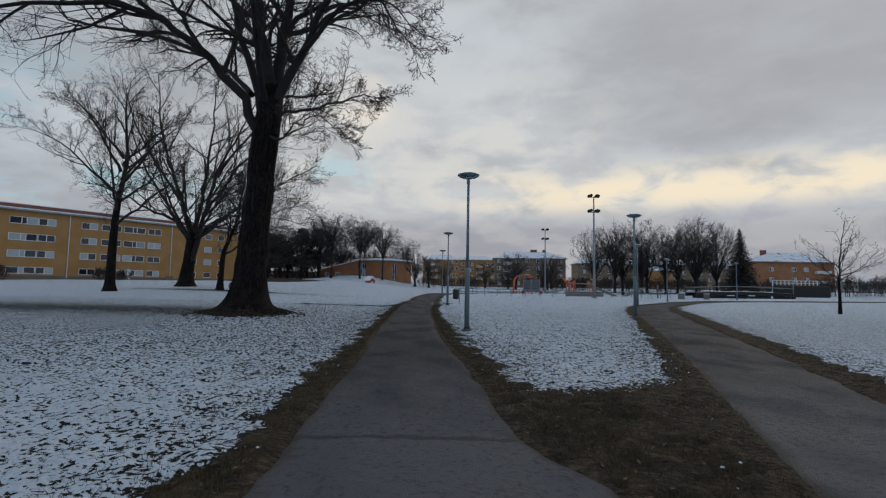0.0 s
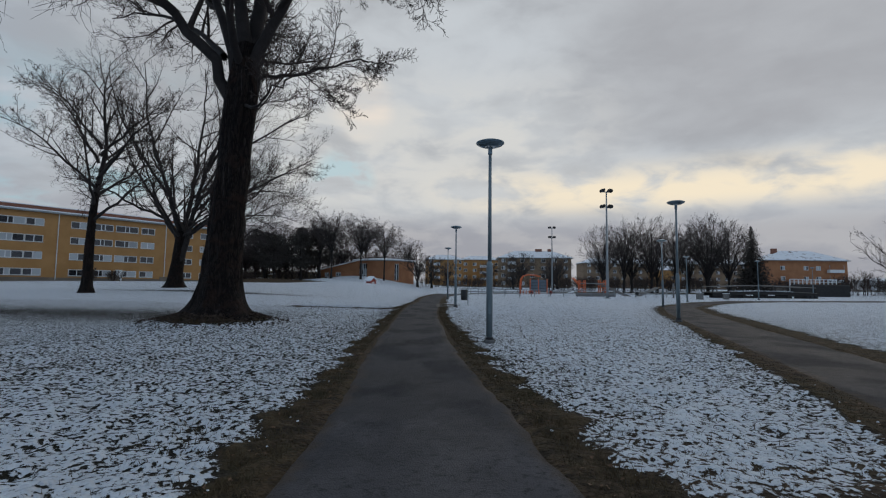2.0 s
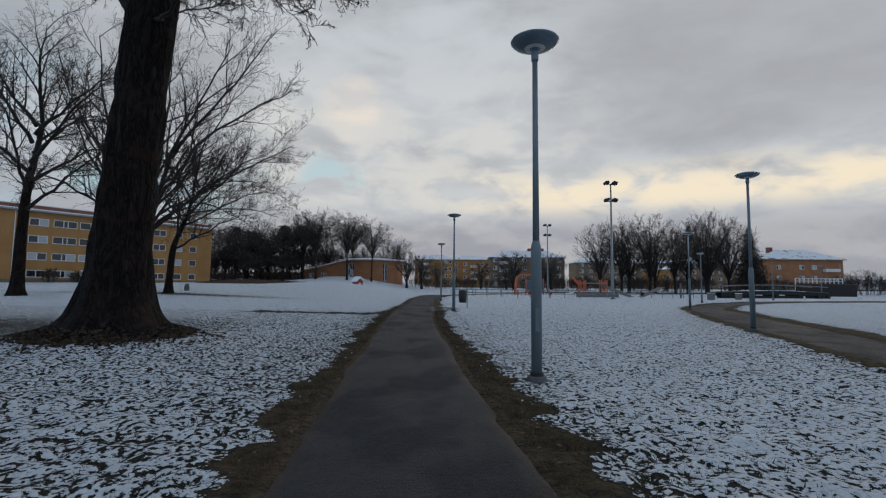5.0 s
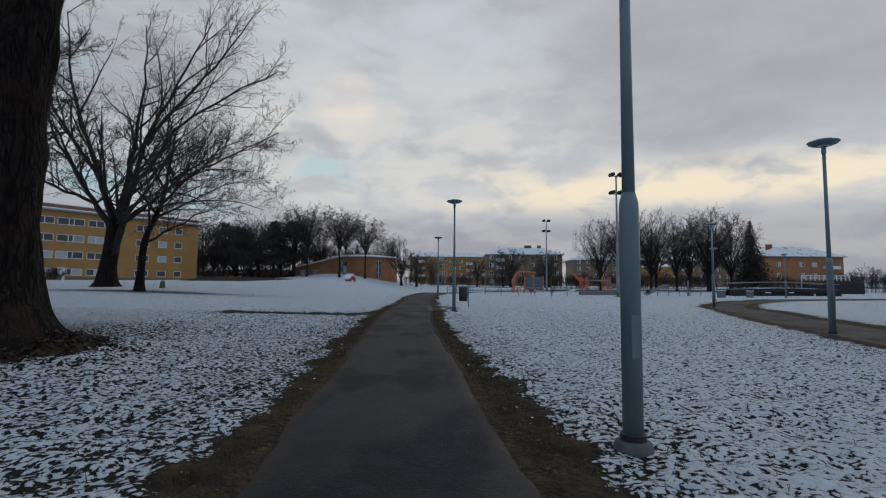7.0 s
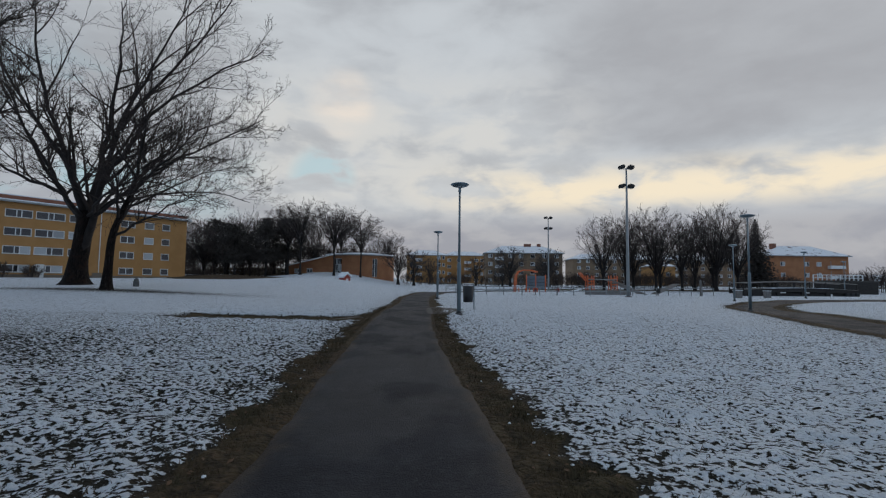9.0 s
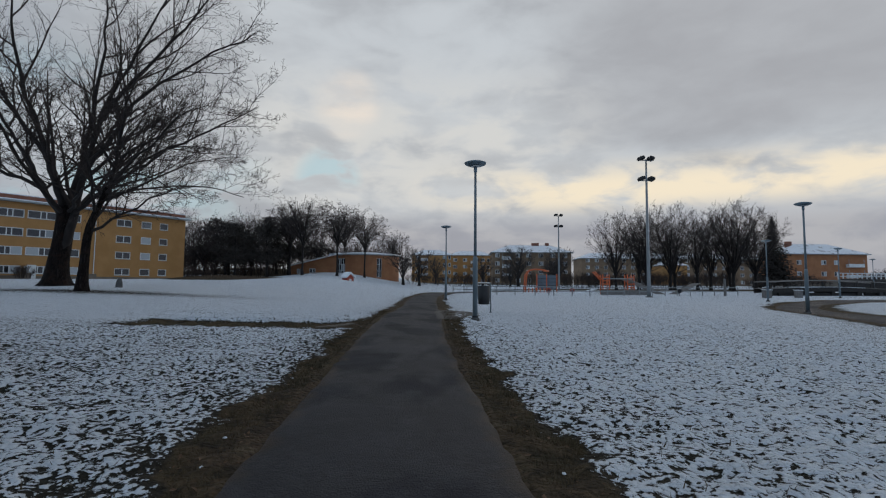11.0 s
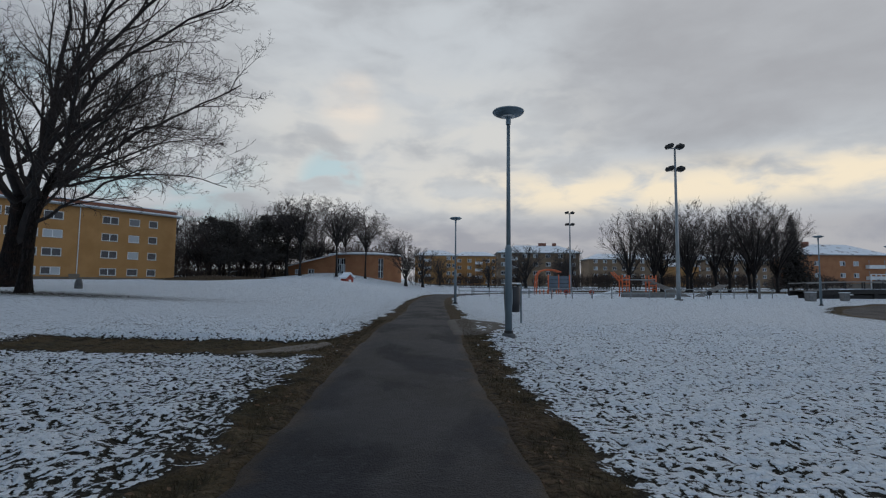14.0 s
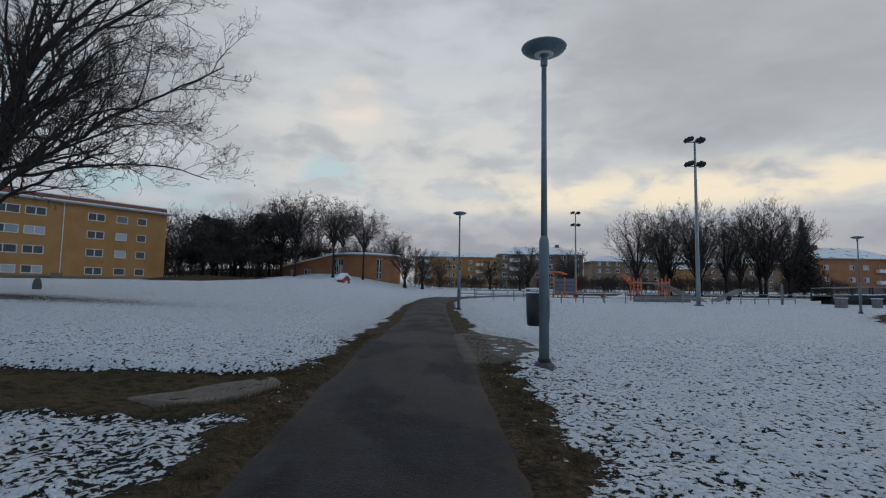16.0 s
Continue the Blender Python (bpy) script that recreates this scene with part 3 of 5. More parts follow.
def make_lamp():
    root = thing("street_lamp", pose(0, 0, 0), "blue-grey steel park lamp with a flat saucer head", "street lamp", "park lamps along the paths")
    part("base", Shape().lathe([(0.165, -0.45), (0.16, 0.03), (0.145, 0.075), (0.115, 0.09)], 20), "stone", root, "round concrete foot")
    part("collar", Shape().lathe([(0.105, 0.085), (0.105, 0.14), (0.09, 0.155)], 16), "black", root, "black rubber collar")
    part("sleeve", Shape().lathe([(0.084, 0.15), (0.082, 1.98), (0.078, 2.04), (0.056, 2.12)], 16), "steel", root, smooth=True)
    part("hatch", Shape().box(-0.035, 0.035, -0.090, -0.079, 0.75, 1.10, bevel=0.004), "steel", root)
    part("pole", Shape().lathe([(0.054, 2.05), (0.046, 3.6), (0.042, 5.06)], 14), "steel", root, smooth=True)
    head = part("head", Shape().lathe([(0.05, 5.06), (0.055, 5.16), (0.10, 5.172), (0.22, 5.192), (0.33, 5.235), (0.378, 5.275), (0.385, 5.290), (0.376, 5.305), (0.27, 5.345), (0.12, 5.368), (0.02, 5.375)], 36), "shade", root, "flat blue-grey saucer head", True)
    part("lens", Shape().lathe([(0.105, 5.168), (0.16, 5.174), (0.165, 5.182), (0.10, 5.19)], 24), "lens", head, "pale ring of lamp glass")
    part("neck", Shape().lathe([(0.056, 4.98), (0.060, 5.00), (0.060, 5.10), (0.052, 5.13)], 14), "shade", root)
    return root


lamp = make_lamp()
lamp.matrix_basis = pose(1.97, 15.88, -0.08) @ Matrix.Diagonal((1.0, 1.0, 1.016, 1.0))
for x, y in ((1.62, 35.33), (1.32, 54.16), (11.27, 24.70), (18.45, 42.0), (29.9, 60.8), (44.4, 70.0), (68, 91)):
    copy_thing(lamp, pose(x, y, lz(x, y) + 0.0, 0, 0, x * 37))


def make_mast(x, y, h, turn):
    root = thing("floodlight_mast", pose(x, y, lz(x, y), 0, 0, turn), "tall galvanised mast with two tiers of floodlights", "floodlight mast", "floodlight masts by the playground")
    part("foot", Shape().box(-0.3, 0.3, -0.3, 0.3, -0.4, 0.12, bevel=0.03), "concrete", root)
    part("pole", Shape().lathe([(0.20, 0.1), (0.19, 1.5), (0.14, h * 0.5), (0.12, h * 0.75), (0.085, h)], 14), "galvanised", root, smooth=True)
    for zz, spread in ((h - 0.12, 0.55), (h - 2.35, 0.55)):
        bar = part("cross_arm", Shape().tube([(-spread - 0.2, 0, zz), (spread + 0.2, 0, zz)], 0.05, 8), "galvanised", root)
        for sx in (-1, 1):
            for dy in (-0.22, 0.22):
                lampbox = Shape().box(-0.28, 0.28, -0.20, 0.20, -0.16, 0.16, pose(sx * spread, dy, zz + 0.22, -28, sx * 14, 0), 0.04)
                part("floodlight", lampbox, "rubber", bar, "dark floodlight housing")
    return root


make_mast(23.6, 70.13, 14.95, 4)
make_mast(26.2, 115.3, 15.1, 7)


def make_bin():
    x, y = 2.37, 39.3
    root = thing("litter_bin", pose(x, y, lz(x, y), 0, 0, 8) @ Matrix.Diagonal((1.0, 1.0, 1.09, 1.0)), "black litter bin hung on steel posts with a pale rim", "litter bin")
    part("body", Shape().lathe([(0.19, 0.32), (0.235, 0.34), (0.25, 0.6), (0.265, 1.04), (0.25, 1.045), (0.21, 0.6), (0.18, 0.38)], 20), "black", root, "black tapered bin", True)
    for px in (0.30,):
        part("post", Shape().lathe([(0.03, -0.3), (0.03, 1.10), (0.02, 1.12)], 10, (px, 0.02)), "steel", root)
    part("rim", Shape().lathe([(0.27, 1.13), (0.285, 1.135), (0.285, 1.15), (0.25, 1.165), (0.10, 1.17)], 20), "lens", root, "pale round lid")
    for z in (0.62, 1.10):
        part("bracket", Shape().box(0.15, 0.30, -0.012, 0.012, z, z + 0.04), "steel", root)


make_bin()

# ---- trees ----


class Tree:
    def __init__(self, seed):
        self.r = random.Random(seed)
        self.trunk, self.limbs, self.twigs = Shape(), [], Shape()

    def turn(self, d, angle, roll):
        side = d.orthogonal().normalized()
        side.rotate(Matrix.Rotation(roll, 3, d))
        out = d.copy()
        out.rotate(Matrix.Rotation(angle, 3, side))
        return out.normalized()

    def run(self, p, d, length, steps, wander, lift):
        pts = [p.copy()]
        for _ in range(steps):
            d = (d + Vector((self.r.gauss(0, wander), self.r.gauss(0, wander), self.r.gauss(0, wander) + lift))).normalized()
            p = p + d * (length / steps)
            pts.append(p.copy())
        return pts

    def sprout(self, pts, r0, level, shape, o):
        """Side branches along pts; o: settings per level."""
        n, frac, ang, sp_len, wander, lift, steps = o[level]
        total = sum((b - a).length for a, b in zip(pts, pts[1:]))
        for i in range(n):
            u = frac + (1 - frac) * (i + self.r.random()) / n
            k = u * (len(pts) - 1)
            j = min(int(k), len(pts) - 2)
            p = pts[j].lerp(pts[j + 1], k - j)
            d = (pts[j + 1] - pts[j]).normalized()
            nd = self.turn(d, radians(ang) * self.r.uniform(0.7, 1.25), self.r.uniform(0, 2 * math.pi))
            nd = (nd + Vector((0, 0, 0.18 if lift > 0 else 0.0))).normalized()
            ln = total * sp_len * self.r.uniform(0.65, 1.2) * (1.15 - 0.55 * u)
            if "hull" in o:
                hz, hr, hh = o["hull"]
                hs = self.r.uniform(1.0, 1.18)
                for _ in range(3):
                    e = p + (nd + Vector((0, 0, lift * 0.5))).normalized() * ln
                    if math.hypot(math.hypot(e.x, e.y) / hr, (e.z - hz) / hh) < hs:
                        break
                    ln *= 0.72
            rr = max(r0 * (1 - 0.75 * u) * 0.55, o["thin"])
            q = self.run(p, nd, ln, steps, wander, lift)
            last = level + 1 not in o
            tip = o["thin"] * 0.6
            radii = [rr + (tip - rr) * m / (len(q) - 1) for m in range(len(q))]
            shape.tube(q, radii, 5 if rr > 0.05 else 3, False)
            if not last:
                self.sprout(q, rr, level + 1, self.twigs if rr < 0.09 else shape, o)

    def limb(self, pts, r0, r1, o, level=0):
        s = Shape()
        radii = [r0 + (r1 - r0) * (i / (len(pts) - 1)) ** 0.8 for i in range(len(pts))]
        s.tube(pts, radii, 8, False)
        self.limbs.append(s)
        self.sprout(pts, r0, level, self.twigs, o)

    def smooth(self, pts, n=4, jitter=0.0):
        pts = [Vector(p) for p in pts]
        ext = [2 * pts[0] - pts[1]] + pts + [2 * pts[-1] - pts[-2]]
        out = []
        for a, b, c, d in zip(ext, ext[1:], ext[2:], ext[3:]):
            for i in range(n):
                t = i / n
                v = 0.5 * (2 * b + (c - a) * t + (2 * a - 5 * b + 4 * c - d) * t * t + (3 * b - a - 3 * c + d) * t ** 3)
                out.append(v + Vector((self.r.gauss(0, jitter), self.r.gauss(0, jitter), self.r.gauss(0, jitter))))
        out.append(pts[-1])
        return out

    def root_trunk(self, pts, radii, flare, sides=28, rough=0.06, bulge=0.0):
        """A thick trunk with root flare and furrowed outline."""
        s = self.trunk
        line = self.smooth(pts, 10)
        n = len(line)
        ph = [self.r.uniform(0, 6.28) for _ in range(4)]
        for i, p in enumerate(line):
            u = i / (n - 1) * (len(radii) - 1)
            j = min(int(u), len(radii) - 2)
            r = radii[j] + (radii[j + 1] - radii[j]) * (u - j)
            h = p.z - line[0].z
            fl = flare * math.exp(-max(h - 0.3, 0) / 0.5)
            for k in range(sides):
                a = 2 * math.pi * k / sides
                lobes = 1 + 0.35 * math.sin(5 * a + ph[0]) * math.exp(-h / 1.1) + 0.3 * math.sin(3 * a + ph[1]) * math.exp(-h / 1.2)
                rr = r * (1 + rough * math.sin(7 * a + ph[2] + h * 0.4) * 0.5 + rough * 1.6 * float(vnoise(k * 1.3 + 40 * ph[3], h * 1.1)) + 0.10 * float(vnoise(k * 0.35, h * 0.55 + 20)) + bulge * float(vnoise(k * 0.22 + 3, h * 1.7 + 5)))
                rr += fl * lobes
                s.v.append((p.x + rr * math.cos(a), p.y + rr * math.sin(a), p.z))
        for i in range(n - 1):
            for k in range(sides):
                a, b = i * sides + k, i * sides + (k + 1) % sides
                s.f.append((a, b, b + sides, a + sides))

    def build(self, name, m, label, category, group="", bark="bark", limb="limb", twig="twig"):
        root = thing(name, m, label, category, group)
        part("trunk", self.trunk, bark, root, smooth=True)
        for s in self.limbs:
            part("limb", s, limb, root, smooth=True)
        part("crown", self.twigs, twig, root, "bare winter twigs")
        return root


BIG = {0: (13, 0.15, 48, 0.44, 0.16, 0.03, 6), 1: (9, 0.15, 42, 0.45, 0.20, 0.02, 4), 2: (7, 0.12, 40, 0.48, 0.26, 0.0, 3), 3: (2, 0.15, 42, 0.6, 0.2, 0.0, 1), "thin": 0.0085}


def great_tree():
    t = Tree(11)
    t.root_trunk([(0.1, 0, -0.4), (0.12, 0, 1.0), (0.22, 0, 3.0), (0.36, 0, 5.5), (0.55, 0.1, 8.2), (0.68, 0.15, 9.8)], [0.72, 0.66, 0.60, 0.56, 0.56, 0.46], 0.58, 40, 0.09, 0.17)
    fork = (0.70, 0.12, 9.2)
    paths = [
        ([(0.5, 0.1, 7.3), (-0.9, -0.3, 9.7), (-2.6, -0.9, 11.4), (-5.0, -1.4, 12.6), (-8.0, -1.9, 12.3), (-11.0, -2.3, 11.5), (-13.5, -2.6, 9.6)], 0.24, 0.03),
        ([(0.3, 0.2, 8.6), (-0.6, 0.9, 11.0), (-1.8, 1.6, 14.0), (-3.2, 2.2, 18.0), (-4.0, 2.5, 21.5)], 0.26, 0.03),
        ([fork, (0.35, -0.5, 12.0), (0.0, -1.4, 15.5), (-0.5, -2.2, 20.0), (-0.4, -2.6, 24.0)], 0.30, 0.03),
        ([fork, (0.95, 0.7, 12.5), (1.2, 1.2, 17.0), (1.0, 1.4, 21.0), (1.3, 1.5, 25.0)], 0.34, 0.03),
        ([(0.8, 0.1, 8.9), (1.9, -0.4, 10.9), (3.2, -0.9, 13.2), (4.6, -1.4, 16.0), (5.8, -1.6, 19.0)], 0.25, 0.03),
        ([(2.0, -0.4, 11.0), (3.6, -1.2, 12.4), (4.8, -1.8, 12.8), (5.7, -2.2, 12.5), (6.2, -2.4, 11.6), (6.4, -2.5, 10.9)], 0.12, 0.02),
        ([(0.95, 0.1, 8.5), (2.2, 0.8, 9.1), (3.6, 1.5, 9.8), (4.7, 2.0, 10.2), (5.5, 2.3, 10.2)], 0.09, 0.015),
        ([(0.85, -0.2, 7.4), (1.6, -1.2, 7.1), (2.6, -1.9, 7.6), (3.5, -2.3, 7.6), (4.1, -2.5, 7.1)], 0.06, 0.012),
        ([(0.5, 0.5, 8.8), (0.2, 2.4, 10.6), (-0.8, 4.8, 12.8), (-1.8, 7.0, 14.2)], 0.17, 0.02),
        ([(0.5, -0.3, 8.9), (0.9, -2.6, 11.0), (1.4, -5.2, 13.0), (1.6, -7.6, 13.8)], 0.17, 0.02),
        ([(-2.2, -0.8, 11.1), (-3.6, -0.2, 13.2), (-5.6, 0.6, 15.6), (-7.2, 1.2, 17.6)], 0.12, 0.02),
        ([(-0.4, 0.6, 9.6), (-2.6, 2.6, 11.8), (-5.4, 4.2, 13.4), (-8.2, 5.4, 13.8)], 0.15, 0.02),
        ([(-3.6, -1.1, 12.0), (-6.2, -3.0, 14.4), (-8.8, -4.4, 15.8), (-10.6, -5.2, 15.6)], 0.12, 0.02),
        ([(0.2, -0.8, 13.0), (-1.8, -3.0, 14.6), (-4.0, -4.8, 16.0), (-5.8, -6.0, 16.0)], 0.13, 0.02),
        ([(1.0, 0.8, 12.6), (2.6, 2.8, 14.4), (4.2, 4.2, 16.4), (5.2, 5.0, 17.8)], 0.14, 0.02),
        ([(3.0, -0.9, 12.8), (4.4, 0.4, 14.0), (5.8, 1.5, 14.6), (6.8, 2.2, 13.6)], 0.10, 0.02),
    ]
    for pts, a, b in paths:
        t.limb(t.smooth(pts, 4, 0.05), a, b, BIG)
    root = t.build("tree", pose(-7.25, 20.2, lz(-7.25, 20.2) - 0.05), "huge bare old tree with dark furrowed trunk on a leaf mound", "tree", "bare park trees")
    return root


great_tree()

FAN = {0: (11, 0.18, 44, 0.44, 0.11, 0.04, 5), 1: (7, 0.15, 42, 0.46, 0.16, 0.03, 3), 2: (5, 0.12, 42, 0.50, 0.22, 0.0, 2), 3: (2, 0.2, 40, 0.6, 0.2, 0.0, 1), "thin": 0.0115}


def fan_tree():
    """The broad many-stemmed tree before the ochre block."""
    t = Tree(23)
    t.root_trunk([(0, 0, -0.4), (0.1, 0, 1.5), (0.35, 0, 4.0), (0.6, 0, 6.6)], [0.86, 0.74, 0.66, 0.62], 0.6, 24)
    paths = [
        ([(0.1, 0, 5.8), (-1.8, 0.4, 8.4), (-4.4, 0.8, 12.0), (-7.0, 1.0, 16.0), (-8.6, 1.0, 20.5)], 0.42, 0.04),
        ([(0.4, 0, 6.4), (-0.2, -0.8, 9.5), (-1.6, -1.4, 14.0), (-3.0, -2.0, 19.5), (-3.6, -2.2, 26.0)], 0.50, 0.04),
        ([(0.6, 0.1, 6.4), (1.0, 0.8, 10.0), (1.2, 1.4, 15.0), (1.6, 1.8, 21.0), (1.4, 1.8, 27.0)], 0.50, 0.04),
        ([(0.3, 0, 2.2), (1.25, -0.2, 5.2), (2.3, -0.6, 9.5), (3.8, -1.2, 14.0), (6.6, -1.6, 19.5), (9.8, -1.8, 25.5)], 0.60, 0.04),
        ([(1.9, -0.5, 8.8), (4.4, -1.0, 12.0), (7.4, -1.6, 15.6), (11.8, -2.0, 18.2), (16.2, -2.2, 20.6)], 0.34, 0.04),
        ([(1.0, 0.2, 6.0), (3.6, 0.8, 8.6), (7.0, 1.2, 11.2), (11.2, 1.4, 13.6), (15.2, 1.6, 15.8)], 0.32, 0.04),
        ([(1.0, -0.2, 5.6), (3.8, -1.2, 7.4), (7.0, -2.4, 9.4), (10.8, -3.2, 10.8), (14.6, -3.6, 10.6)], 0.24, 0.03),
        ([(1.2, -0.6, 6.0), (4.0, -3.2, 7.4), (7.4, -5.4, 8.2), (11.0, -6.8, 7.6), (14.0, -7.6, 6.2)], 0.20, 0.03),
        ([(2.4, 0.6, 7.4), (5.6, 2.4, 8.6), (9.4, 4.0, 9.2), (13.0, 5.0, 8.4)], 0.18, 0.03),
        ([(3.6, -1.1, 13.6), (6.6, -0.4, 18.2), (10.2, 0.3, 23.4), (13.0, 0.6, 28.0)], 0.28, 0.04),
        ([(-1.5, 0.3, 8.0), (-4.8, -0.8, 9.6), (-8.6, -1.8, 11.6), (-12.0, -2.4, 12.4)], 0.26, 0.03),
        ([(0.5, 0.5, 6.0), (0.6, 3.6, 9.0), (0.8, 7.0, 13.0), (1.0, 9.6, 17.0)], 0.30, 0.04),
        ([(0.5, -0.5, 6.0), (0.4, -3.8, 8.6), (0.6, -7.2, 11.6), (0.4, -9.8, 15.0)], 0.28, 0.04),
        ([(-0.6, -0.9, 10.6), (-3.0, -2.2, 14.6), (-5.4, -3.2, 19.5), (-6.6, -3.6, 24.0)], 0.28, 0.04),
    ]
    for pts, a, b in paths:
        t.limb(t.smooth(pts, 4, 0.07), a * 0.70, b, FAN)
    return t.build("tree", pose(-30.3, 59.4, lz(-30.3, 59.4) - 0.05), "broad bare tree fanning into many heavy stems", "tree", "bare park trees")


fan_tree()


def slim_tree(seed, x, y, h, trunk_r, lean, label, spread, low):
    t = Tree(seed)
    t.root_trunk([(0, 0, -0.3), (lean * 0.03, 0, h * 0.12), (lean * 0.12, 0, h * 0.28), (lean * 0.5, 0.1, h * 0.46)], [trunk_r, trunk_r * 0.82, trunk_r * 0.72, trunk_r * 0.5], trunk_r * 0.5, 14)
    top = Vector((lean * 0.5, 0.1, h * 0.42))
    lead = t.smooth([top, top + Vector((0.3, 0.2, h * 0.2)), top + Vector((lean * 0.4, -0.2, h * 0.4)), top + Vector((lean * 0.6, 0, h * 0.58))], 4, 0.05)
    t.limb(lead, trunk_r * 0.55, 0.02, FAN)
    n = 10
    for i in range(n):
        u = low + (0.62 - low) * i / (n - 1)
        a = i * 2.4 + t.r.uniform(-0.4, 0.4)
        p = Vector((lean * (0.12 + 2.1 * (u - 0.28)) if u > 0.28 else lean * 0.12, 0, h * u))
        ln = spread * (1.1 - 0.5 * u) * t.r.uniform(0.8, 1.15)
        out = Vector((math.cos(a) + lean * 0.10, math.sin(a), 0)) * ln
        rise = ln * (0.35 + 0.9 * u)
        pts = t.smooth([p, p + out * 0.3 + Vector((0, 0, rise * 0.35)), p + out * 0.65 + Vector((0, 0, rise * 0.75)), p + out + Vector((0, 0, rise * 0.95))], 3, 0.06)
        t.limb(pts, trunk_r * 0.34, 0.015, FAN)
    return t.build("tree", pose(x, y, lz(x, y) - 0.03), label, "tree", "bare park trees")


slim_tree(31, -28.8, 43.4, 20.0, 0.44, 0.6, "slender bare tree with fine upswept twigs on the lawn", 7.6, 0.30)
slim_tree(37, -22.2, 50.8, 15.0, 0.33, 2.6, "leaning dark bare tree with low spreading branches", 7.0, 0.26)


def sapling():
    t = Tree(41)
    t.root_trunk([(0, 0, -0.2), (0.02, 0, 1.0), (0.0, 0, 2.4)], [0.10, 0.085, 0.075], 0.03, 10, 0.03)
    o = {0: (7, 0.2, 40, 0.42, 0.12, 0.03, 4), 1: (5, 0.15, 40, 0.4, 0.16, 0.0, 3), 2: (3, 0.2, 40, 0.45, 0.16, 0.0, 2), "thin": 0.006}
    t.limb(t.smooth([(0, 0, 2.3), (0.15, 0, 3.6), (0.4, 0.1, 5.0), (0.75, 0.1, 6.4)], 3, 0.02), 0.07, 0.008, o)
    for a, e, ln in ((180, 30, 3.3), (160, 42, 2.4), (20, 34, 3.6), (350, 24, 3.4), (60, 40, 2.6), (240, 40, 2.6), (300, 38, 2.8), (110, 45, 2.2), (10, 60, 2.6)):
        d = Vector((math.cos(radians(a)) * math.cos(radians(e)), math.sin(radians(a)) * math.cos(radians(e)), math.sin(radians(e))))
        p = Vector((0.03, 0, 2.1 + t.r.uniform(0, 1.2)))
        t.limb(t.smooth([p, p + d * ln * 0.5 + Vector((0, 0, -0.1)), p + d * ln + Vector((0, 0, 0.25))], 4, 0.03), 0.035, 0.006, o)
    return t.build("tree", pose(27.4, 31.2, lz(27.4, 31.2)), "young bare tree with a thin straight stem in snow", "tree", "bare park trees")


sapling()

# ---- woods and far trees ----
FAR = {0: (8, 0.10, 48, 0.42, 0.09, 0.04, 3), 1: (6, 0.10, 42, 0.48, 0.14, 0.03, 2), 2: (4, 0.10, 40, 0.58, 0.20, 0.0, 1), "thin": 0.0155}
HANG = {0: (8, 0.12, 52, 0.46, 0.10, 0.0, 3), 1: (6, 0.10, 44, 0.46, 0.16, -0.10, 2), 2: (4, 0.10, 36, 0.62, 0.15, -0.30, 1), "thin": 0.0155}


def vase_tree(seed, h, spread, stems, fork=0.16, habit=FAR, girth=0.34):
    """A far tree whose limbs sweep up from a trunk into a rounded crown."""
    t = Tree(seed)
    mid = 0.5 * (1 + fork) if fork > 0.25 else 0.58
    o = {**habit, "hull": (h * mid, spread, h * (1 - mid))}
    lean = t.r.uniform(-0.3, 0.3)
    t.root_trunk([(0, 0, -0.4), (lean * 0.3, 0, h * fork * 0.5), (lean, 0.1, h * (fork + 0.08))], [girth, girth * 0.82, girth * 0.62], 0.2, 10)
    for i in range(stems):
        a = i * 2.4 + t.r.uniform(-0.3, 0.3)
        up = 1.0 - 1.12 * ((i + 0.5) / stems)
        ln = spread * 0.84 * math.sqrt(max(1 - up * up, 0.02)) * t.r.uniform(0.85, 1.05)
        out = Vector((math.cos(a), math.sin(a), 0)) * ln
        top = h * (mid + (0.88 - mid) * up * t.r.uniform(0.88, 1.02))
        p = Vector((lean * 0.9, 0.05, h * (fork + (0.08 if up > 0.3 else 0.0) * t.r.random())))
        rise = top - p.z
        pts = t.smooth([p, p + out * 0.30 + Vector((0, 0, rise * 0.42)), p + out * 0.70 + Vector((0, 0, rise * 0.78)), p + out + Vector((0, 0, rise))], 3, 0.09)
        t.limb(pts, 0.17 if i % 3 == 0 else 0.10, 0.018, o)
    return t


def needle_crown(r, h, low, width, layers, per, sag, tip=0.06):
    """Boughs of many small needle sprays."""
    s = Shape()
    for i in range(layers):
        u = i / (layers - 1)
        z = h * (low + (1 - low) * u)
        rad = width * (1 - u) ** 0.8 + tip
        n = max(5, int(per * (1 - 0.7 * u)))
        for k in range(n):
            a = 2 * math.pi * (k + r.random()) / n
            ln = rad * r.uniform(0.7, 1.12)
            d = Vector((math.cos(a), math.sin(a), 0))
            for j in range(7):
                q = (j + r.random()) / 7
                p = d * ln * q + Vector((0, 0, z - sag * ln * q * q + r.gauss(0, 0.08)))
                w = 0.95 * (1.1 - 0.6 * q) * (0.35 + 0.65 * (1 - u))
                for _ in range(2):
                    e = Vector((r.gauss(0, 1), r.gauss(0, 1), r.gauss(-0.3, 0.6))).normalized() * w
                    f = Vector((r.gauss(0, 1), r.gauss(0, 1), r.gauss(0, 0.5))).normalized() * w * 0.5
                    b = len(s.v)
                    s.v += [tuple(p - f), tuple(p + e + d * w * 0.6), tuple(p + f)]
                    s.f.append((b, b + 1, b + 2))
    return s


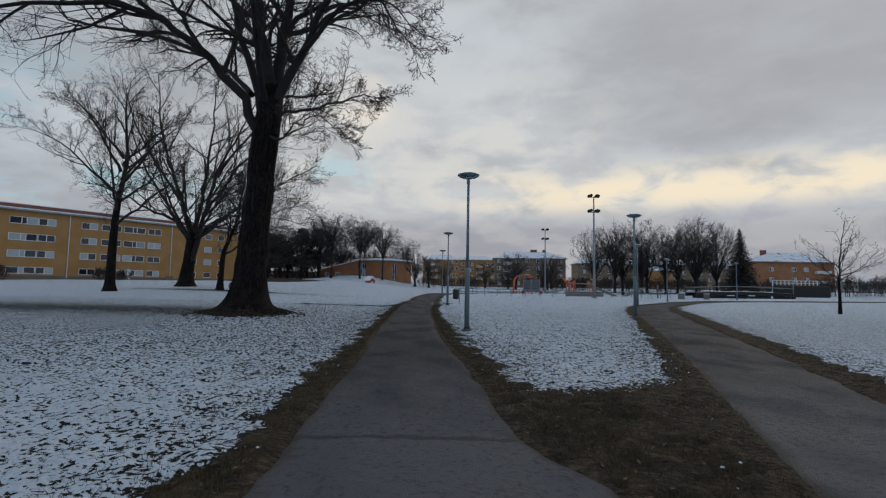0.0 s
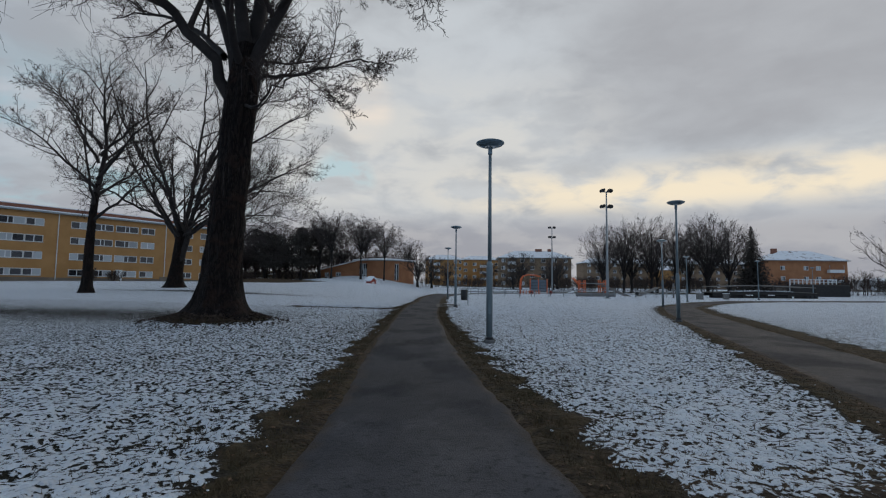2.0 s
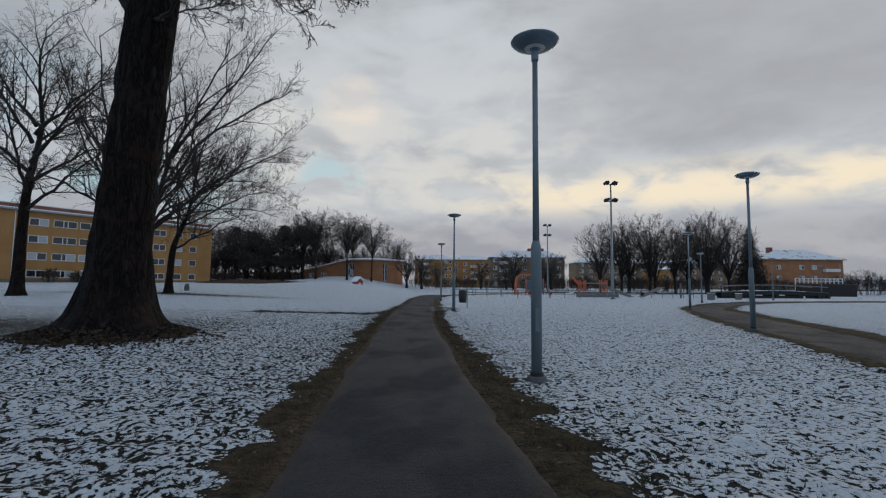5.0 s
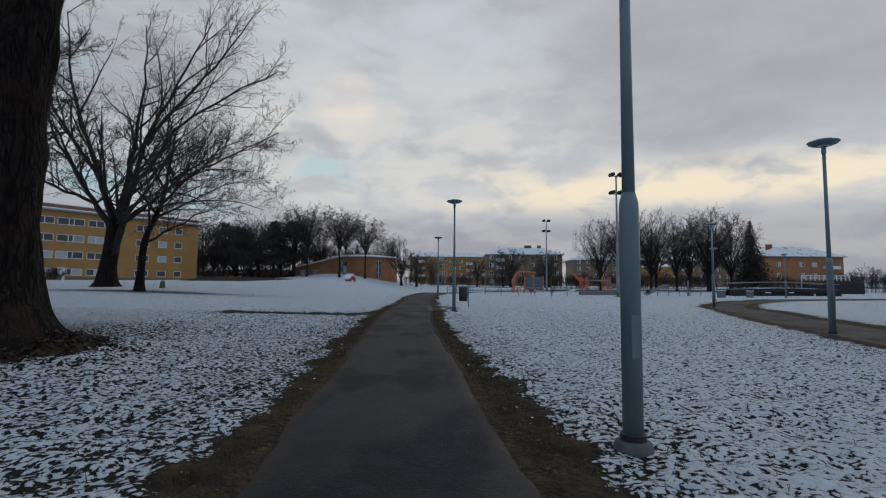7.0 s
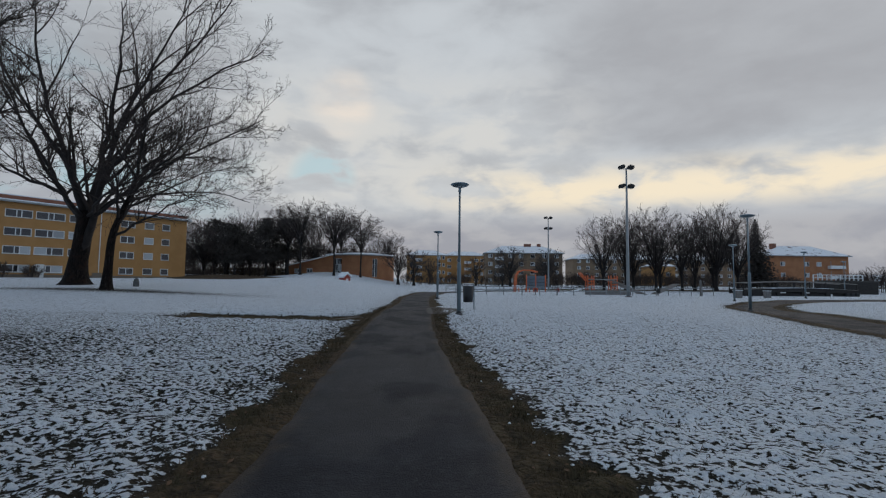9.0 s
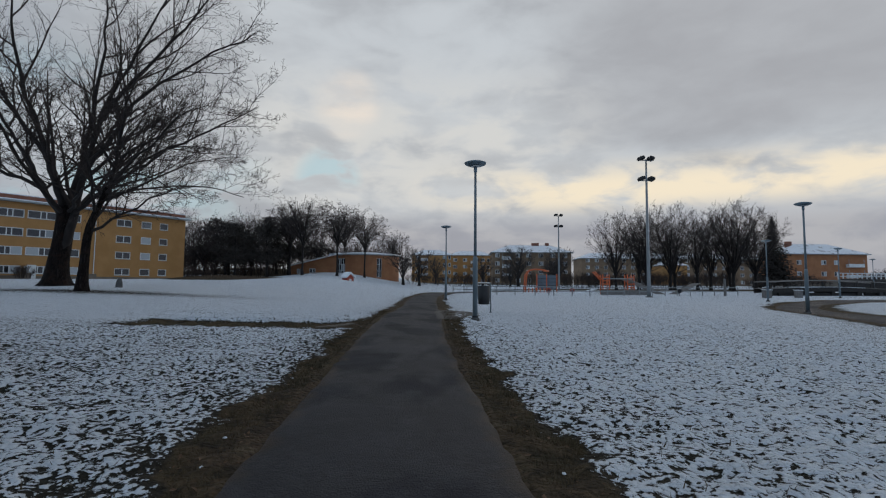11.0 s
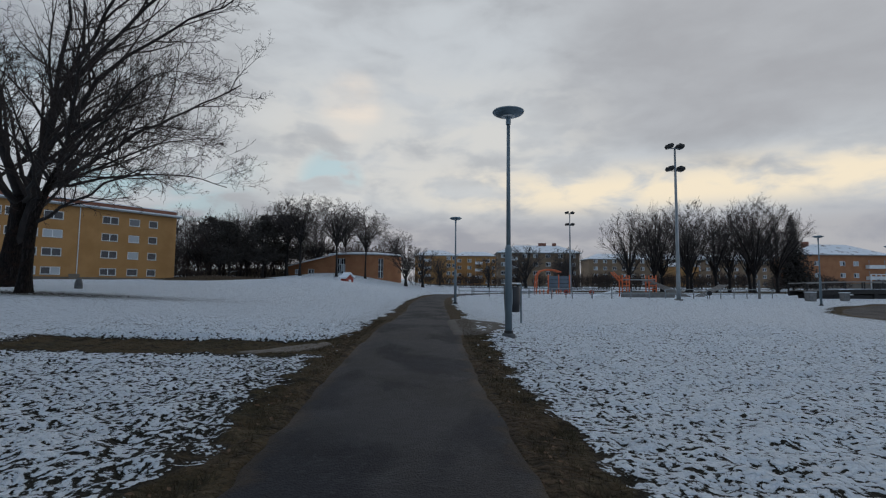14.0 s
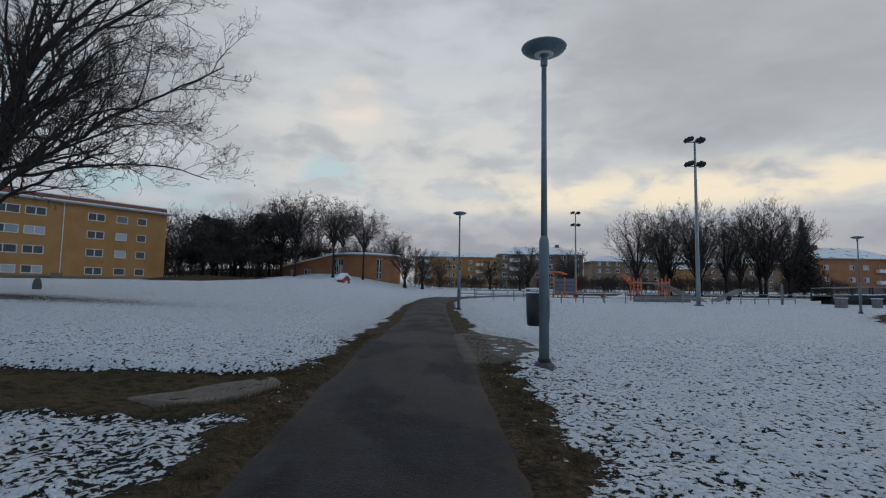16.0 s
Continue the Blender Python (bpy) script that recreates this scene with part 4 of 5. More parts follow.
def spruce(name, m, h, width, label, group=""):
    r = random.Random(5)
    root = thing(name, m, label, "tree", group)
    part("trunk", Shape().lathe([(0.28, -0.4), (0.22, h * 0.3), (0.03, h * 0.99)], 8), "limb", root)
    part("crown", needle_crown(r, h, 0.08, width, 32, 30, 0.35), "needle", root, "dark green needle boughs")
    return root


def pine_shape(seed, h):
    """Loose clumps of needles on a bent stem."""
    r = random.Random(seed)
    s = Shape()
    for i in range(52):
        u = r.random()
        z = h * (0.30 + 0.66 * u)
        rad = h * 0.34 * math.sin(math.pi * (0.18 + 0.75 * u)) * r.uniform(0.15, 1.0)
        a = r.uniform(0, 6.28)
        c = Vector((rad * math.cos(a), rad * math.sin(a), z))
        for _ in range(80):
            p = c + Vector((r.gauss(0, 0.62), r.gauss(0, 0.62), r.gauss(0, 0.36)))
            e = Vector((r.gauss(0, 1), r.gauss(0, 1), r.gauss(0.2, 0.7))).normalized() * 0.42
            f = Vector((r.gauss(0, 1), r.gauss(0, 1), r.gauss(0, 0.6))).normalized() * 0.16
            b = len(s.v)
            s.v += [tuple(p - f), tuple(p + e), tuple(p + f)]
            s.f.append((b, b + 1, b + 2))
    return s


def plant(tree, places, name, label, group, bark, limb, twig, category="tree"):
    first = None
    for x, y, scale, turn in places:
        m = pose(x, y, lz(x, y), 0, 0, turn) @ Matrix.Scale(scale, 4)
        if first is None:
            first = tree.build(name, m, label, category, group, bark, limb, twig)
            first.matrix_basis = m
        else:
            q = copy_thing(first, pose(x, y, lz(x, y), 0, 0, turn))
            q.scale = (scale, scale, scale)
    return first


# the row of bare trees behind the playground
row_label = "bare upswept tree in a row behind the playground"
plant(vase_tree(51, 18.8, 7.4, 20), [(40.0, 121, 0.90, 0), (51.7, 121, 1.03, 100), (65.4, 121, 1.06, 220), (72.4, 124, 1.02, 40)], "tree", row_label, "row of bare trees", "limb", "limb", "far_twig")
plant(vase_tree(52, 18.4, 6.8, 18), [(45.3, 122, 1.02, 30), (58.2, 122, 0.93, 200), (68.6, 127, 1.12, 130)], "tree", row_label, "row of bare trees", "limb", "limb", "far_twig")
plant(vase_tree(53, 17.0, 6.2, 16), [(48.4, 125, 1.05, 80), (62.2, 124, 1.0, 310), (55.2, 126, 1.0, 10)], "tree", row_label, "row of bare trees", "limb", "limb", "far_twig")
spruce("tree", pose(91.0, 144.0, lz(91, 144)), 18.8, 6.2, "tall dark green spruce beside the orange brick house")

# the wood beyond the mound
wood = "wood behind the mound"
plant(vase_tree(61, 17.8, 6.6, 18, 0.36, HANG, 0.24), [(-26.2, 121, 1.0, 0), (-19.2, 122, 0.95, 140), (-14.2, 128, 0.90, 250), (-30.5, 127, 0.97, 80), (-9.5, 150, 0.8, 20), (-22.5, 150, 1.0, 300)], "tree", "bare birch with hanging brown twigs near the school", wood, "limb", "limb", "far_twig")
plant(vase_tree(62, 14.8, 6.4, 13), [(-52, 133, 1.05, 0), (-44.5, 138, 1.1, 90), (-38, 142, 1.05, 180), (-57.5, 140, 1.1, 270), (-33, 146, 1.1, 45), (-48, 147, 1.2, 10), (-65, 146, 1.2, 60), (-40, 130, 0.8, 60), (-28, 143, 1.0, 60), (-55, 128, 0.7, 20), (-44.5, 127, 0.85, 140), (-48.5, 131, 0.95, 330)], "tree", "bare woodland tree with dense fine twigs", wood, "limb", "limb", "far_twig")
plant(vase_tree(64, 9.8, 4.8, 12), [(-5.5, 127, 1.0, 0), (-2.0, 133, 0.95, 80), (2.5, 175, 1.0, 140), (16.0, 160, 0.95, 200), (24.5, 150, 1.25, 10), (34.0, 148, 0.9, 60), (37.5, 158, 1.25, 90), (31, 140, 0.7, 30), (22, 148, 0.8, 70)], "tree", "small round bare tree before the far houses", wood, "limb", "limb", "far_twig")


def pine(m, seed, h, scale):
    root = thing("pine", m, "dark evergreen pine at the edge of the wood", "tree", wood)
    part("trunk", Shape().tube([(0, 0, -0.4), (0.15, 0, h * 0.3), (-0.1, 0.1, h * 0.65), (0.1, 0, h * 0.95)], [0.26, 0.20, 0.13, 0.03], 8), "limb", root, smooth=True)
    part("crown", pine_shape(seed, h), "needle", root, "dense dark needle clumps")
    return root


p0 = pine(pose(-40.6, 122, lz(-40.6, 122)), 71, 11.6, 1)
for x, y, s, a in ((-34.4, 123.5, 1.0, 70), (-31.6, 130, 1.15, 200), (-37.2, 133, 1.2, 140), (-45.5, 131, 1.1, 20), (-50.5, 136, 1.2, 250)):
    copy_thing(p0, pose(x, y, lz(x, y), 0, 0, a)).scale = (s, s, s)


def bush(seed, w, h, stems):
    t = Tree(seed)
    o = {0: (6, 0.2, 38, 0.55, 0.16, 0.03, 2), 1: (6, 0.15, 40, 0.6, 0.2, 0.0, 1), "thin": 0.016}
    s = Shape()
    for i in range(stems):
        a, q = t.r.uniform(0, 6.28), t.r.random() ** 0.6
        p = Vector((0.3 * q * w * math.cos(a), 0.3 * q * w * math.sin(a), -0.1))
        e = Vector((0.5 * q * w * math.cos(a), 0.5 * q * w * math.sin(a), h * t.r.uniform(0.75, 1.0) * (1 - 0.35 * q)))
        pts = [p, p.lerp(e, 0.5) + Vector((t.r.gauss(0, 0.1), t.r.gauss(0, 0.1), 0.15)), e]
        s.tube(pts, [0.03, 0.022, 0.012], 4, False)
        t.sprout(pts, 0.03, 0, t.twigs, o)
    return s, t.twigs


def make_bushes(places, seed, w, h, label, group):
    s, tw = bush(seed, w, h, 20)
    root = thing("bush", pose(0, 0, 0), label, "bush", group)
    part("stem", s, "limb", root)
    part("crown", tw, "hedge", root, "dense red-brown twigs")
    for i, (x, y, k) in enumerate(places):
        q = root if i == 0 else copy_thing(root, pose(0, 0, 0))
        q.matrix_basis = pose(x, y, lz(x, y), 0, 0, i * 77)
        q.scale = (k, k, k)


# ---- houses ----


def wall_sheet(length, height, thick, holes):
    """A wall in the plane y = 0 (outside towards -y), with openings (x0, x1, z0, z1) through it."""
    s = Shape()
    xs = sorted({0.0, length, *[h[0] for h in holes], *[h[1] for h in holes]})
    zs = sorted({0.0, height, *[h[2] for h in holes], *[h[3] for h in holes]})
    for x0, x1 in zip(xs, xs[1:]):
        for z0, z1 in zip(zs, zs[1:]):
            cx, cz = (x0 + x1) / 2, (z0 + z1) / 2
            if any(h[0] < cx < h[1] and h[2] < cz < h[3] for h in holes):
                continue
            s.quad((x0, 0, z0), (x1, 0, z0), (x1, 0, z1), (x0, 0, z1))
            s.quad((x1, thick, z0), (x0, thick, z0), (x0, thick, z1), (x1, thick, z1))
    for x0, x1, z0, z1 in holes:
        s.quad((x0, 0, z0), (x0, thick, z0), (x1, thick, z0), (x1, 0, z0))
        s.quad((x0, 0, z1), (x1, 0, z1), (x1, thick, z1), (x0, thick, z1))
        s.quad((x0, 0, z0), (x0, 0, z1), (x0, thick, z1), (x0, thick, z0))
        s.quad((x1, 0, z0), (x1, thick, z0), (x1, thick, z1), (x1, 0, z1))
    return s


def add_window(root, m, x0, x1, z0, z1, lights):
    """A white window with its panes, set into an opening of a wall placed by m."""
    f, w = Shape(), 0.12
    f.box(x0, x1, 0.06, 0.16, z0, z0 + w).box(x0, x1, 0.06, 0.16, z1 - w, z1)
    f.box(x0, x0 + w, 0.06, 0.16, z0 + w, z1 - w).box(x1 - w, x1, 0.06, 0.16, z0 + w, z1 - w)
    edges = [x0 + (x1 - x0) * i / lights for i in range(lights + 1)]
    if lights == 3:
        edges = [x0, x0 + (x1 - x0) * 0.42, x0 + (x1 - x0) * 0.60, x1]
    for e in edges[1:-1]:
        f.box(e - w / 2, e + w / 2, 0.06, 0.16, z0 + w, z1 - w)
    win = part("window", f, "white", root, m=m)
    for a, b in zip(edges, edges[1:]):
        part("pane", Shape().box(a + w / 2, b - w / 2, 0.10, 0.12, z0 + w, z1 - w), "glass", win)
    part("sill", Shape().box(x0 - 0.05, x1 + 0.05, -0.06, 0.06, z0 - 0.05, z0), "grey_sheet", win)


def hip_roof(length, depth, z, rise, over, inset):
    s = Shape()
    a, b, c, d = (-over, -over, z), (length + over, -over, z), (length + over, depth + over, z), (-over, depth + over, z)
    e, f = (inset, depth / 2, z + rise), (length - inset, depth / 2, z + rise)
    s.v += [a, b, c, d, e, f]
    s.f += [(0, 1, 5, 4), (1, 2, 5), (2, 3, 4, 5), (3, 0, 4), (3, 2, 1, 0)]
    return s


def house(name, at, turn, length, depth, height, mat, label, columns, rows, end_columns=(), roof=("snow_roof", 2.4, 0.6, 4.0), eave="grey_sheet", group="", balconies=(), plinth=0.5, sink=1.5, pipes=(), chimneys=()):
    """columns: (x, width, lights); rows: (sill, head). The front runs along local x and looks to -y."""
    root = thing(name, pose(*at, 0, 0, turn), label, "building", group)
    bal = {(b[0], b[1]) for b in balconies}
    holes = [(x - w / 2, x + w / 2, z0, z1) for x, w, _ in columns for z0, z1 in rows]
    part("wall", wall_sheet(length, height, 0.35, holes), mat, root)
    for x, w, n in columns:
        for z0, z1 in rows:
            add_window(root, pose(0, 0, 0), x - w / 2, x + w / 2, z0, z1, n)
    for side in (0, 1):
        m = pose(length, 0, 0, 0, 0, 90) if side else pose(0, depth, 0, 0, 0, -90)
        ends = [(x - w / 2, x + w / 2, z0, z1) for x, w, _ in end_columns for z0, z1 in rows]
        part("wall", wall_sheet(depth, height, 0.35, ends), mat, root, m=m)
        for x, w, n in end_columns:
            for z0, z1 in rows:
                add_window(root, m, x - w / 2, x + w / 2, z0, z1, n)
    part("wall", wall_sheet(length, height, 0.35, []), mat, root, m=pose(length, depth, 0, 0, 0, 180))
    part("plinth", Shape().box(-0.03, length + 0.03, -0.03, depth + 0.03, -sink, plinth), "plinth", root)
    part("floor", Shape().box(0.3, length - 0.3, 0.36, depth - 0.3, height - 0.3, height - 0.1), "plinth", root)
    rm, rise, over, inset = roof
    r = part("roof", hip_roof(length, depth, height + 0.22, rise, over, inset), rm, root, "thin snow on the roof")
    part("eave", Shape().box(-over, length + over, -over, depth + over, height, height + 0.21), eave, r)
    for x, w in chimneys:
        part("chimney", Shape().box(x - w / 2, x + w / 2, depth / 2 - 0.6, depth / 2 + 0.6, height + rise * 0.6, height + rise + 1.0), "fascia", r, "red-brown chimney")
    for x, z, w in balconies:
        b = part("balcony", Shape().box(x - w / 2, x + w / 2, -1.3, 0.0, z, z + 0.16), "white", root)
        part("parapet", Shape().box(x - w / 2, x + w / 2, -1.34, -1.26, z + 0.16, z + 1.05).box(x - w / 2, x - w / 2 + 0.06, -1.26, 0, z + 0.16, z + 1.05).box(x + w / 2 - 0.06, x + w / 2, -1.26, 0, z + 0.16, z + 1.05), "white", b, "pale balcony front")
        for sx in (-1, 1):
            part("post", Shape().box(x + sx * (w / 2 - 0.06) - 0.05, x + sx * (w / 2 - 0.06) + 0.05, -1.25, -1.15, z + 1.05, z + 2.55), "grey_sheet", b)
    for x in pipes:
        part("drainpipe", Shape().tube([(x, -0.09, 0.1), (x, -0.09, height)], 0.07, 8), "lens", root, "pale drainpipe")
    return root


# ochre block of flats: its front runs from the near end (local 0) to the corner by the wood
L = 52.0
back = Vector((0.592, 0.806, 0))
start = Vector((-46.5, 112.7, 0)) - back * L
block_rows = ((0.75, 1.95), (3.55, 4.80), (6.35, 7.60), (9.15, 10.40))
cols = [(L - s, w, n) for s, w, n in ((3.9, 1.5, 1), (6.9, 1.7, 1), (10.5, 2.4, 2), (18.1, 2.5, 2), (21.8, 3.9, 3), (25.8, 3.4, 3), (29.4, 2.6, 2), (35.7, 2.5, 2), (38.9, 3.9, 3), (44.0, 2.5, 2), (47.5, 2.5, 2))]
flats = house("apartment_block", (start.x, start.y, 1.55), math.degrees(math.atan2(back.y, back.x)), L, 11.0, 11.4, "yellow",
              "four-storey ochre brick block of flats with white windows", cols, block_rows, (), ("snow_roof", 1.5, 0.7, 3.0), "grey_sheet", pipes=(L - 14.8, L - 32.5), plinth=0.45)
part("snow_edge", Shape().box(-0.68, L + 0.68, -0.68, 0.5, 11.625, 11.80, bevel=0.05), "snow", flats, "line of snow along the eave")
part("snow_edge", Shape().box(-0.38, L + 0.38, 0.92, 10.1, 12.555, 12.72, bevel=0.05), "snow", flats, "line of snow along the roof top")
part("roof_band", Shape().box(-0.4, L + 0.4, 0.9, 10.2, 11.62, 12.55), "fascia", flats, "red-brown sheet metal band under the roof")
part("door", Shape().box(L - 23.4, L - 22.3, -0.06, 0.02, 0.0, 2.1), "lens", flats, "pale entrance door")
for s in (15.6, 24.0):
    part("fence_panel", Shape().box(L - s - 0.7, L - s + 0.7, -1.7, -1.6, 0.0, 0.9), "plinth", flats, "dark patio screen")

two = ((0.9, 2.3), (3.7, 5.1))
four = ((0.9, 2.2), (3.7, 5.0), (6.5, 7.8), (9.2, 10.5))
house("apartment_block", (-6.0, 200, lz(2, 200)), 0, 15.2, 12, 10.6, "yellow", "distant yellow block of flats with pale balconies", [(2.0, 1.4, 2), (12.2, 1.4, 2), (14.0, 1.0, 1)], four, (), ("snow_roof", 2.2, 0.6, 4.5), group="far blocks of flats",
      balconies=[(4.6, z, 2.6) for z in (2.9, 5.7, 8.4)])
house("apartment_block", (8.5, 214, lz(16, 214)), 0, 17.5, 12, 11.6, "yellow", "distant yellow block of flats with a snowy hipped roof", [(2.4, 1.6, 2), (6.4, 1.6, 2), (13.6, 1.6, 2), (15.8, 1.2, 1)], four, (), ("snow_roof", 2.0, 0.6, 4.5), group="far blocks of flats",
      balconies=[(10.0, z, 2.8) for z in (2.9, 5.7, 8.4)])
house("apartment_block", (21.5, 180, lz(34, 180)), -4, 26.0, 12, 10.7, "tan", "distant grey-brown block of flats with red chimneys", [(1.6, 1.4, 2), (8.5, 1.5, 2), (12, 1.5, 2), (16, 1.5, 2), (20, 1.5, 2), (24, 1.4, 2)], four, (), ("snow_roof", 2.8, 0.7, 6.0), group="far blocks of flats",
      balconies=[(4.6, z, 3.0) for z in (2.9, 5.7, 8.4)], chimneys=((15.0, 2.4), (19.0, 1.2)))
house("apartment_block", (61, 210, lz(80, 210)), -2, 72, 12, 10.6, "tan", "long distant block behind the bare trees with a snowy roof", [(2.5 + 3.6 * i, 1.5, 2) for i in range(19)], four, (), ("snow_roof", 2.4, 0.6, 5.0), group="far blocks of flats",
      balconies=[(35.5, z, 3.2) for z in (2.9, 5.7)])
house("apartment_block", (84.0, 190, lz(88, 190)), -3, 8.5, 10, 7.2, "yellow", "yellow gable end seen between the bare trees", [(5.8, 1.3, 1)], two, (), ("snow_roof", 1.8, 0.5, 3.0), group="far blocks of flats")
house("brick_house", (112.5, 168.7, lz(125, 168) + 1.3), 0, 27.0, 12, 9.0, "orange_brick", "orange brick house with white balconies and snowy hipped roof", [(4.8, 1.6, 2), (12.8, 1.7, 2), (17.0, 1.7, 2)], ((2.2, 3.6), (5.8, 7.2)), (),
      ("snow_roof", 3.6, 0.8, 8.0), balconies=[(22.4, 5.0, 5.0), (22.4, 1.6, 5.0)], chimneys=((6.0, 1.6),), sink=3.0)
house("garage", (150, 172, lz(155, 176)), 0, 26, 8, 3.6, "white", "low pale outbuilding with a snowy roof behind bushes", [(3.0, 1.6, 2), (9.0, 1.6, 2)], ((1.4, 2.6),), (), ("snow_roof", 1.0, 0.4, 2.0))


def make_school():
    z0 = 2.0
    root = thing("school_building", pose(0, 0, z0), "orange brick school with a rounded hall and snowy roof", "building")
    cx, cy, rad, h = -16.0, 143.0, 8.6, 6.1
    a0, a1, n = math.pi * 1.02, math.pi * 1.98, 40
    glazed = {8, 9, 10, 11, 12, 13, 26, 27}
    wall, frames = Shape(), []
    for i in range(n):
        p, q = a0 + (a1 - a0) * i / n, a0 + (a1 - a0) * (i + 1) / n
        pts = [(cx + r * math.cos(t), cy + r * math.sin(t)) for r in (rad, rad - 0.35) for t in (p, q)]
        spans = ((-1.0, 0.7), (5.2, h)) if i in glazed else ((-1.0, h),)
        for u, v in spans:
            o1, o2, i1, i2 = pts
            wall.quad((*o1, u), (*o2, u), (*o2, v), (*o1, v))
            wall.quad((*i2, u), (*i1, u), (*i1, v), (*i2, v))
            wall.quad((*o1, v), (*o2, v), (*i2, v), (*i1, v))
            wall.quad((*o1, u), (*i1, u), (*i1, v), (*o1, v))
            wall.quad((*i2, u), (*o2, u), (*o2, v), (*i2, v))
            wall.quad((*o1, u), (*i1, u), (*i2, u), (*o2, u))
        if i in glazed:
            frames.append(((p + q) / 2, (q - p) * rad))
    part("wall", wall, "orange_brick", root, "rounded brick wall")
    for t, w in frames:
        m = pose(cx + (rad - 0.18) * math.cos(t), cy + (rad - 0.18) * math.sin(t), 0, 0, 0, math.degrees(t) + 90)
        f = Shape()
        for z in (0.72, 2.2, 3.7, 5.12):
            f.box(-w / 2, w / 2, -0.05, 0.05, z, z + 0.08)
        f.box(-w / 2, -w / 2 + 0.07, -0.05, 0.05, 0.7, 5.2).box(w / 2 - 0.07, w / 2, -0.05, 0.05, 0.7, 5.2)
        win = part("window", f, "white", root, m=m)
        for a, b in ((0.8, 2.2), (2.28, 3.7), (3.78, 5.12)):
            part("pane", Shape().box(-w / 2 + 0.07, w / 2 - 0.07, -0.01, 0.01, a, b), "glass", win)
    roof = part("roof", Shape().lathe([(rad + 0.5, h), (rad + 0.55, h + 0.06), (rad + 0.5, h + 0.32), (rad * 0.55, h + 0.75), (0.3, h + 0.95)], 48, (cx, cy)), "snow_roof", root, "snowy low dome roof", True)
    part("fascia", Shape().lathe([(rad + 0.42, h - 0.14), (rad + 0.56, h - 0.12), (rad + 0.56, h + 0.05), (rad + 0.42, h + 0.055)], 48, (cx, cy)), "grey_sheet", roof, "grey-green fascia")
    holes = [(1.6, 2.8, 0.8, 1.9), (4.6, 6.0, 0.9, 2.0)]
    part("wall", wall_sheet(11.0, 2.5, 0.35, holes), "orange_brick", root, m=pose(-33.0, 136.2, 0.7))
    for x0, x1, a, b in holes:
        add_window(root, pose(-33.0, 136.2, 0.7), x0, x1, a, b, 2)
    gable = Shape()
    for y0, y1 in ((136.2, 136.55),):
        gable.v += [(-33.0, y0, 3.2), (-22.0, y0, 3.2), (-22.0, y0, 6.0), (-33.0, y1, 3.2), (-22.0, y1, 3.2), (-22.0, y1, 6.0)]
        gable.f += [(0, 1, 2), (5, 4, 3), (0, 2, 5, 3), (1, 4, 5, 2), (0, 3, 4, 1)]
    part("gable", gable, "orange_brick", root)
    shed = Shape()
    shed.v += [(-33.8, 135.7, 3.05), (-21.8, 135.7, 6.1), (-21.8, 146, 6.1), (-33.8, 146, 3.05), (-33.8, 135.7, 3.27), (-21.8, 135.7, 6.32), (-21.8, 146, 6.32), (-33.8, 146, 3.27)]
    shed.f += [(3, 2, 1, 0), (4, 5, 6, 7), (0, 1, 5, 4), (1, 2, 6, 5), (2, 3, 7, 6), (3, 0, 4, 7)]
    part("lean_roof", shed, "snow_roof", root, "sloping roof of the low wing")
    part("wall", wall_sheet(10.0, 2.5, 0.35, []), "orange_brick", root, m=pose(-33.0, 146, 0.7, 0, 0, -90))
    part("plinth", Shape().box(-33.1, -16.0, 136.25, 146, -2.0, 0.69), "plinth", root)


make_school()


def playhouse():
    x, y = -14.4, 106.8
    root = thing("playhouse", pose(x, y, lz(x, y), 0, 0, 52) @ Matrix.Scale(1.08, 4), "small red wooden playhouse with snow on its roof", "playhouse")
    b = Shape().box(-0.75, 0.75, -0.6, 0.6, -0.1, 1.05)
    b.v += [(-0.75, -0.6, 1.05), (0.75, -0.6, 1.05), (0, -0.6, 1.6), (-0.75, 0.6, 1.05), (0.75, 0.6, 1.05), (0, 0.6, 1.6)]
    k = len(b.v) - 6
    b.f += [(k, k + 1, k + 2), (k + 5, k + 4, k + 3)]
    part("body", b, "red_paint", root, "red plank walls")
    for sx in (-1, 1):
        s = Shape()
        s.v += [(0, -0.8, 1.66), (0, 0.8, 1.66), (sx * 0.98, 0.8, 0.93), (sx * 0.98, -0.8, 0.93), (0, -0.8, 1.96), (0, 0.8, 1.96), (sx * 1.02, 0.8, 1.16), (sx * 1.02, -0.8, 1.16)]
        s.f += [(0, 1, 2, 3), (7, 6, 5, 4), (0, 4, 5, 1), (1, 5, 6, 2), (2, 6, 7, 3), (3, 7, 4, 0)]
        part("roof_side", s, "snow", root, "snow-covered roof")
    part("window_hole", Shape().box(-0.25, 0.25, -0.63, -0.59, 0.35, 0.8), "white", root)


playhouse()

# ---- playground ----


def bars(root, name, segs, r, mat, label=""):
    for pts in segs:
        part(name, Shape().tube(pts, r, 8), mat, root, label, True)


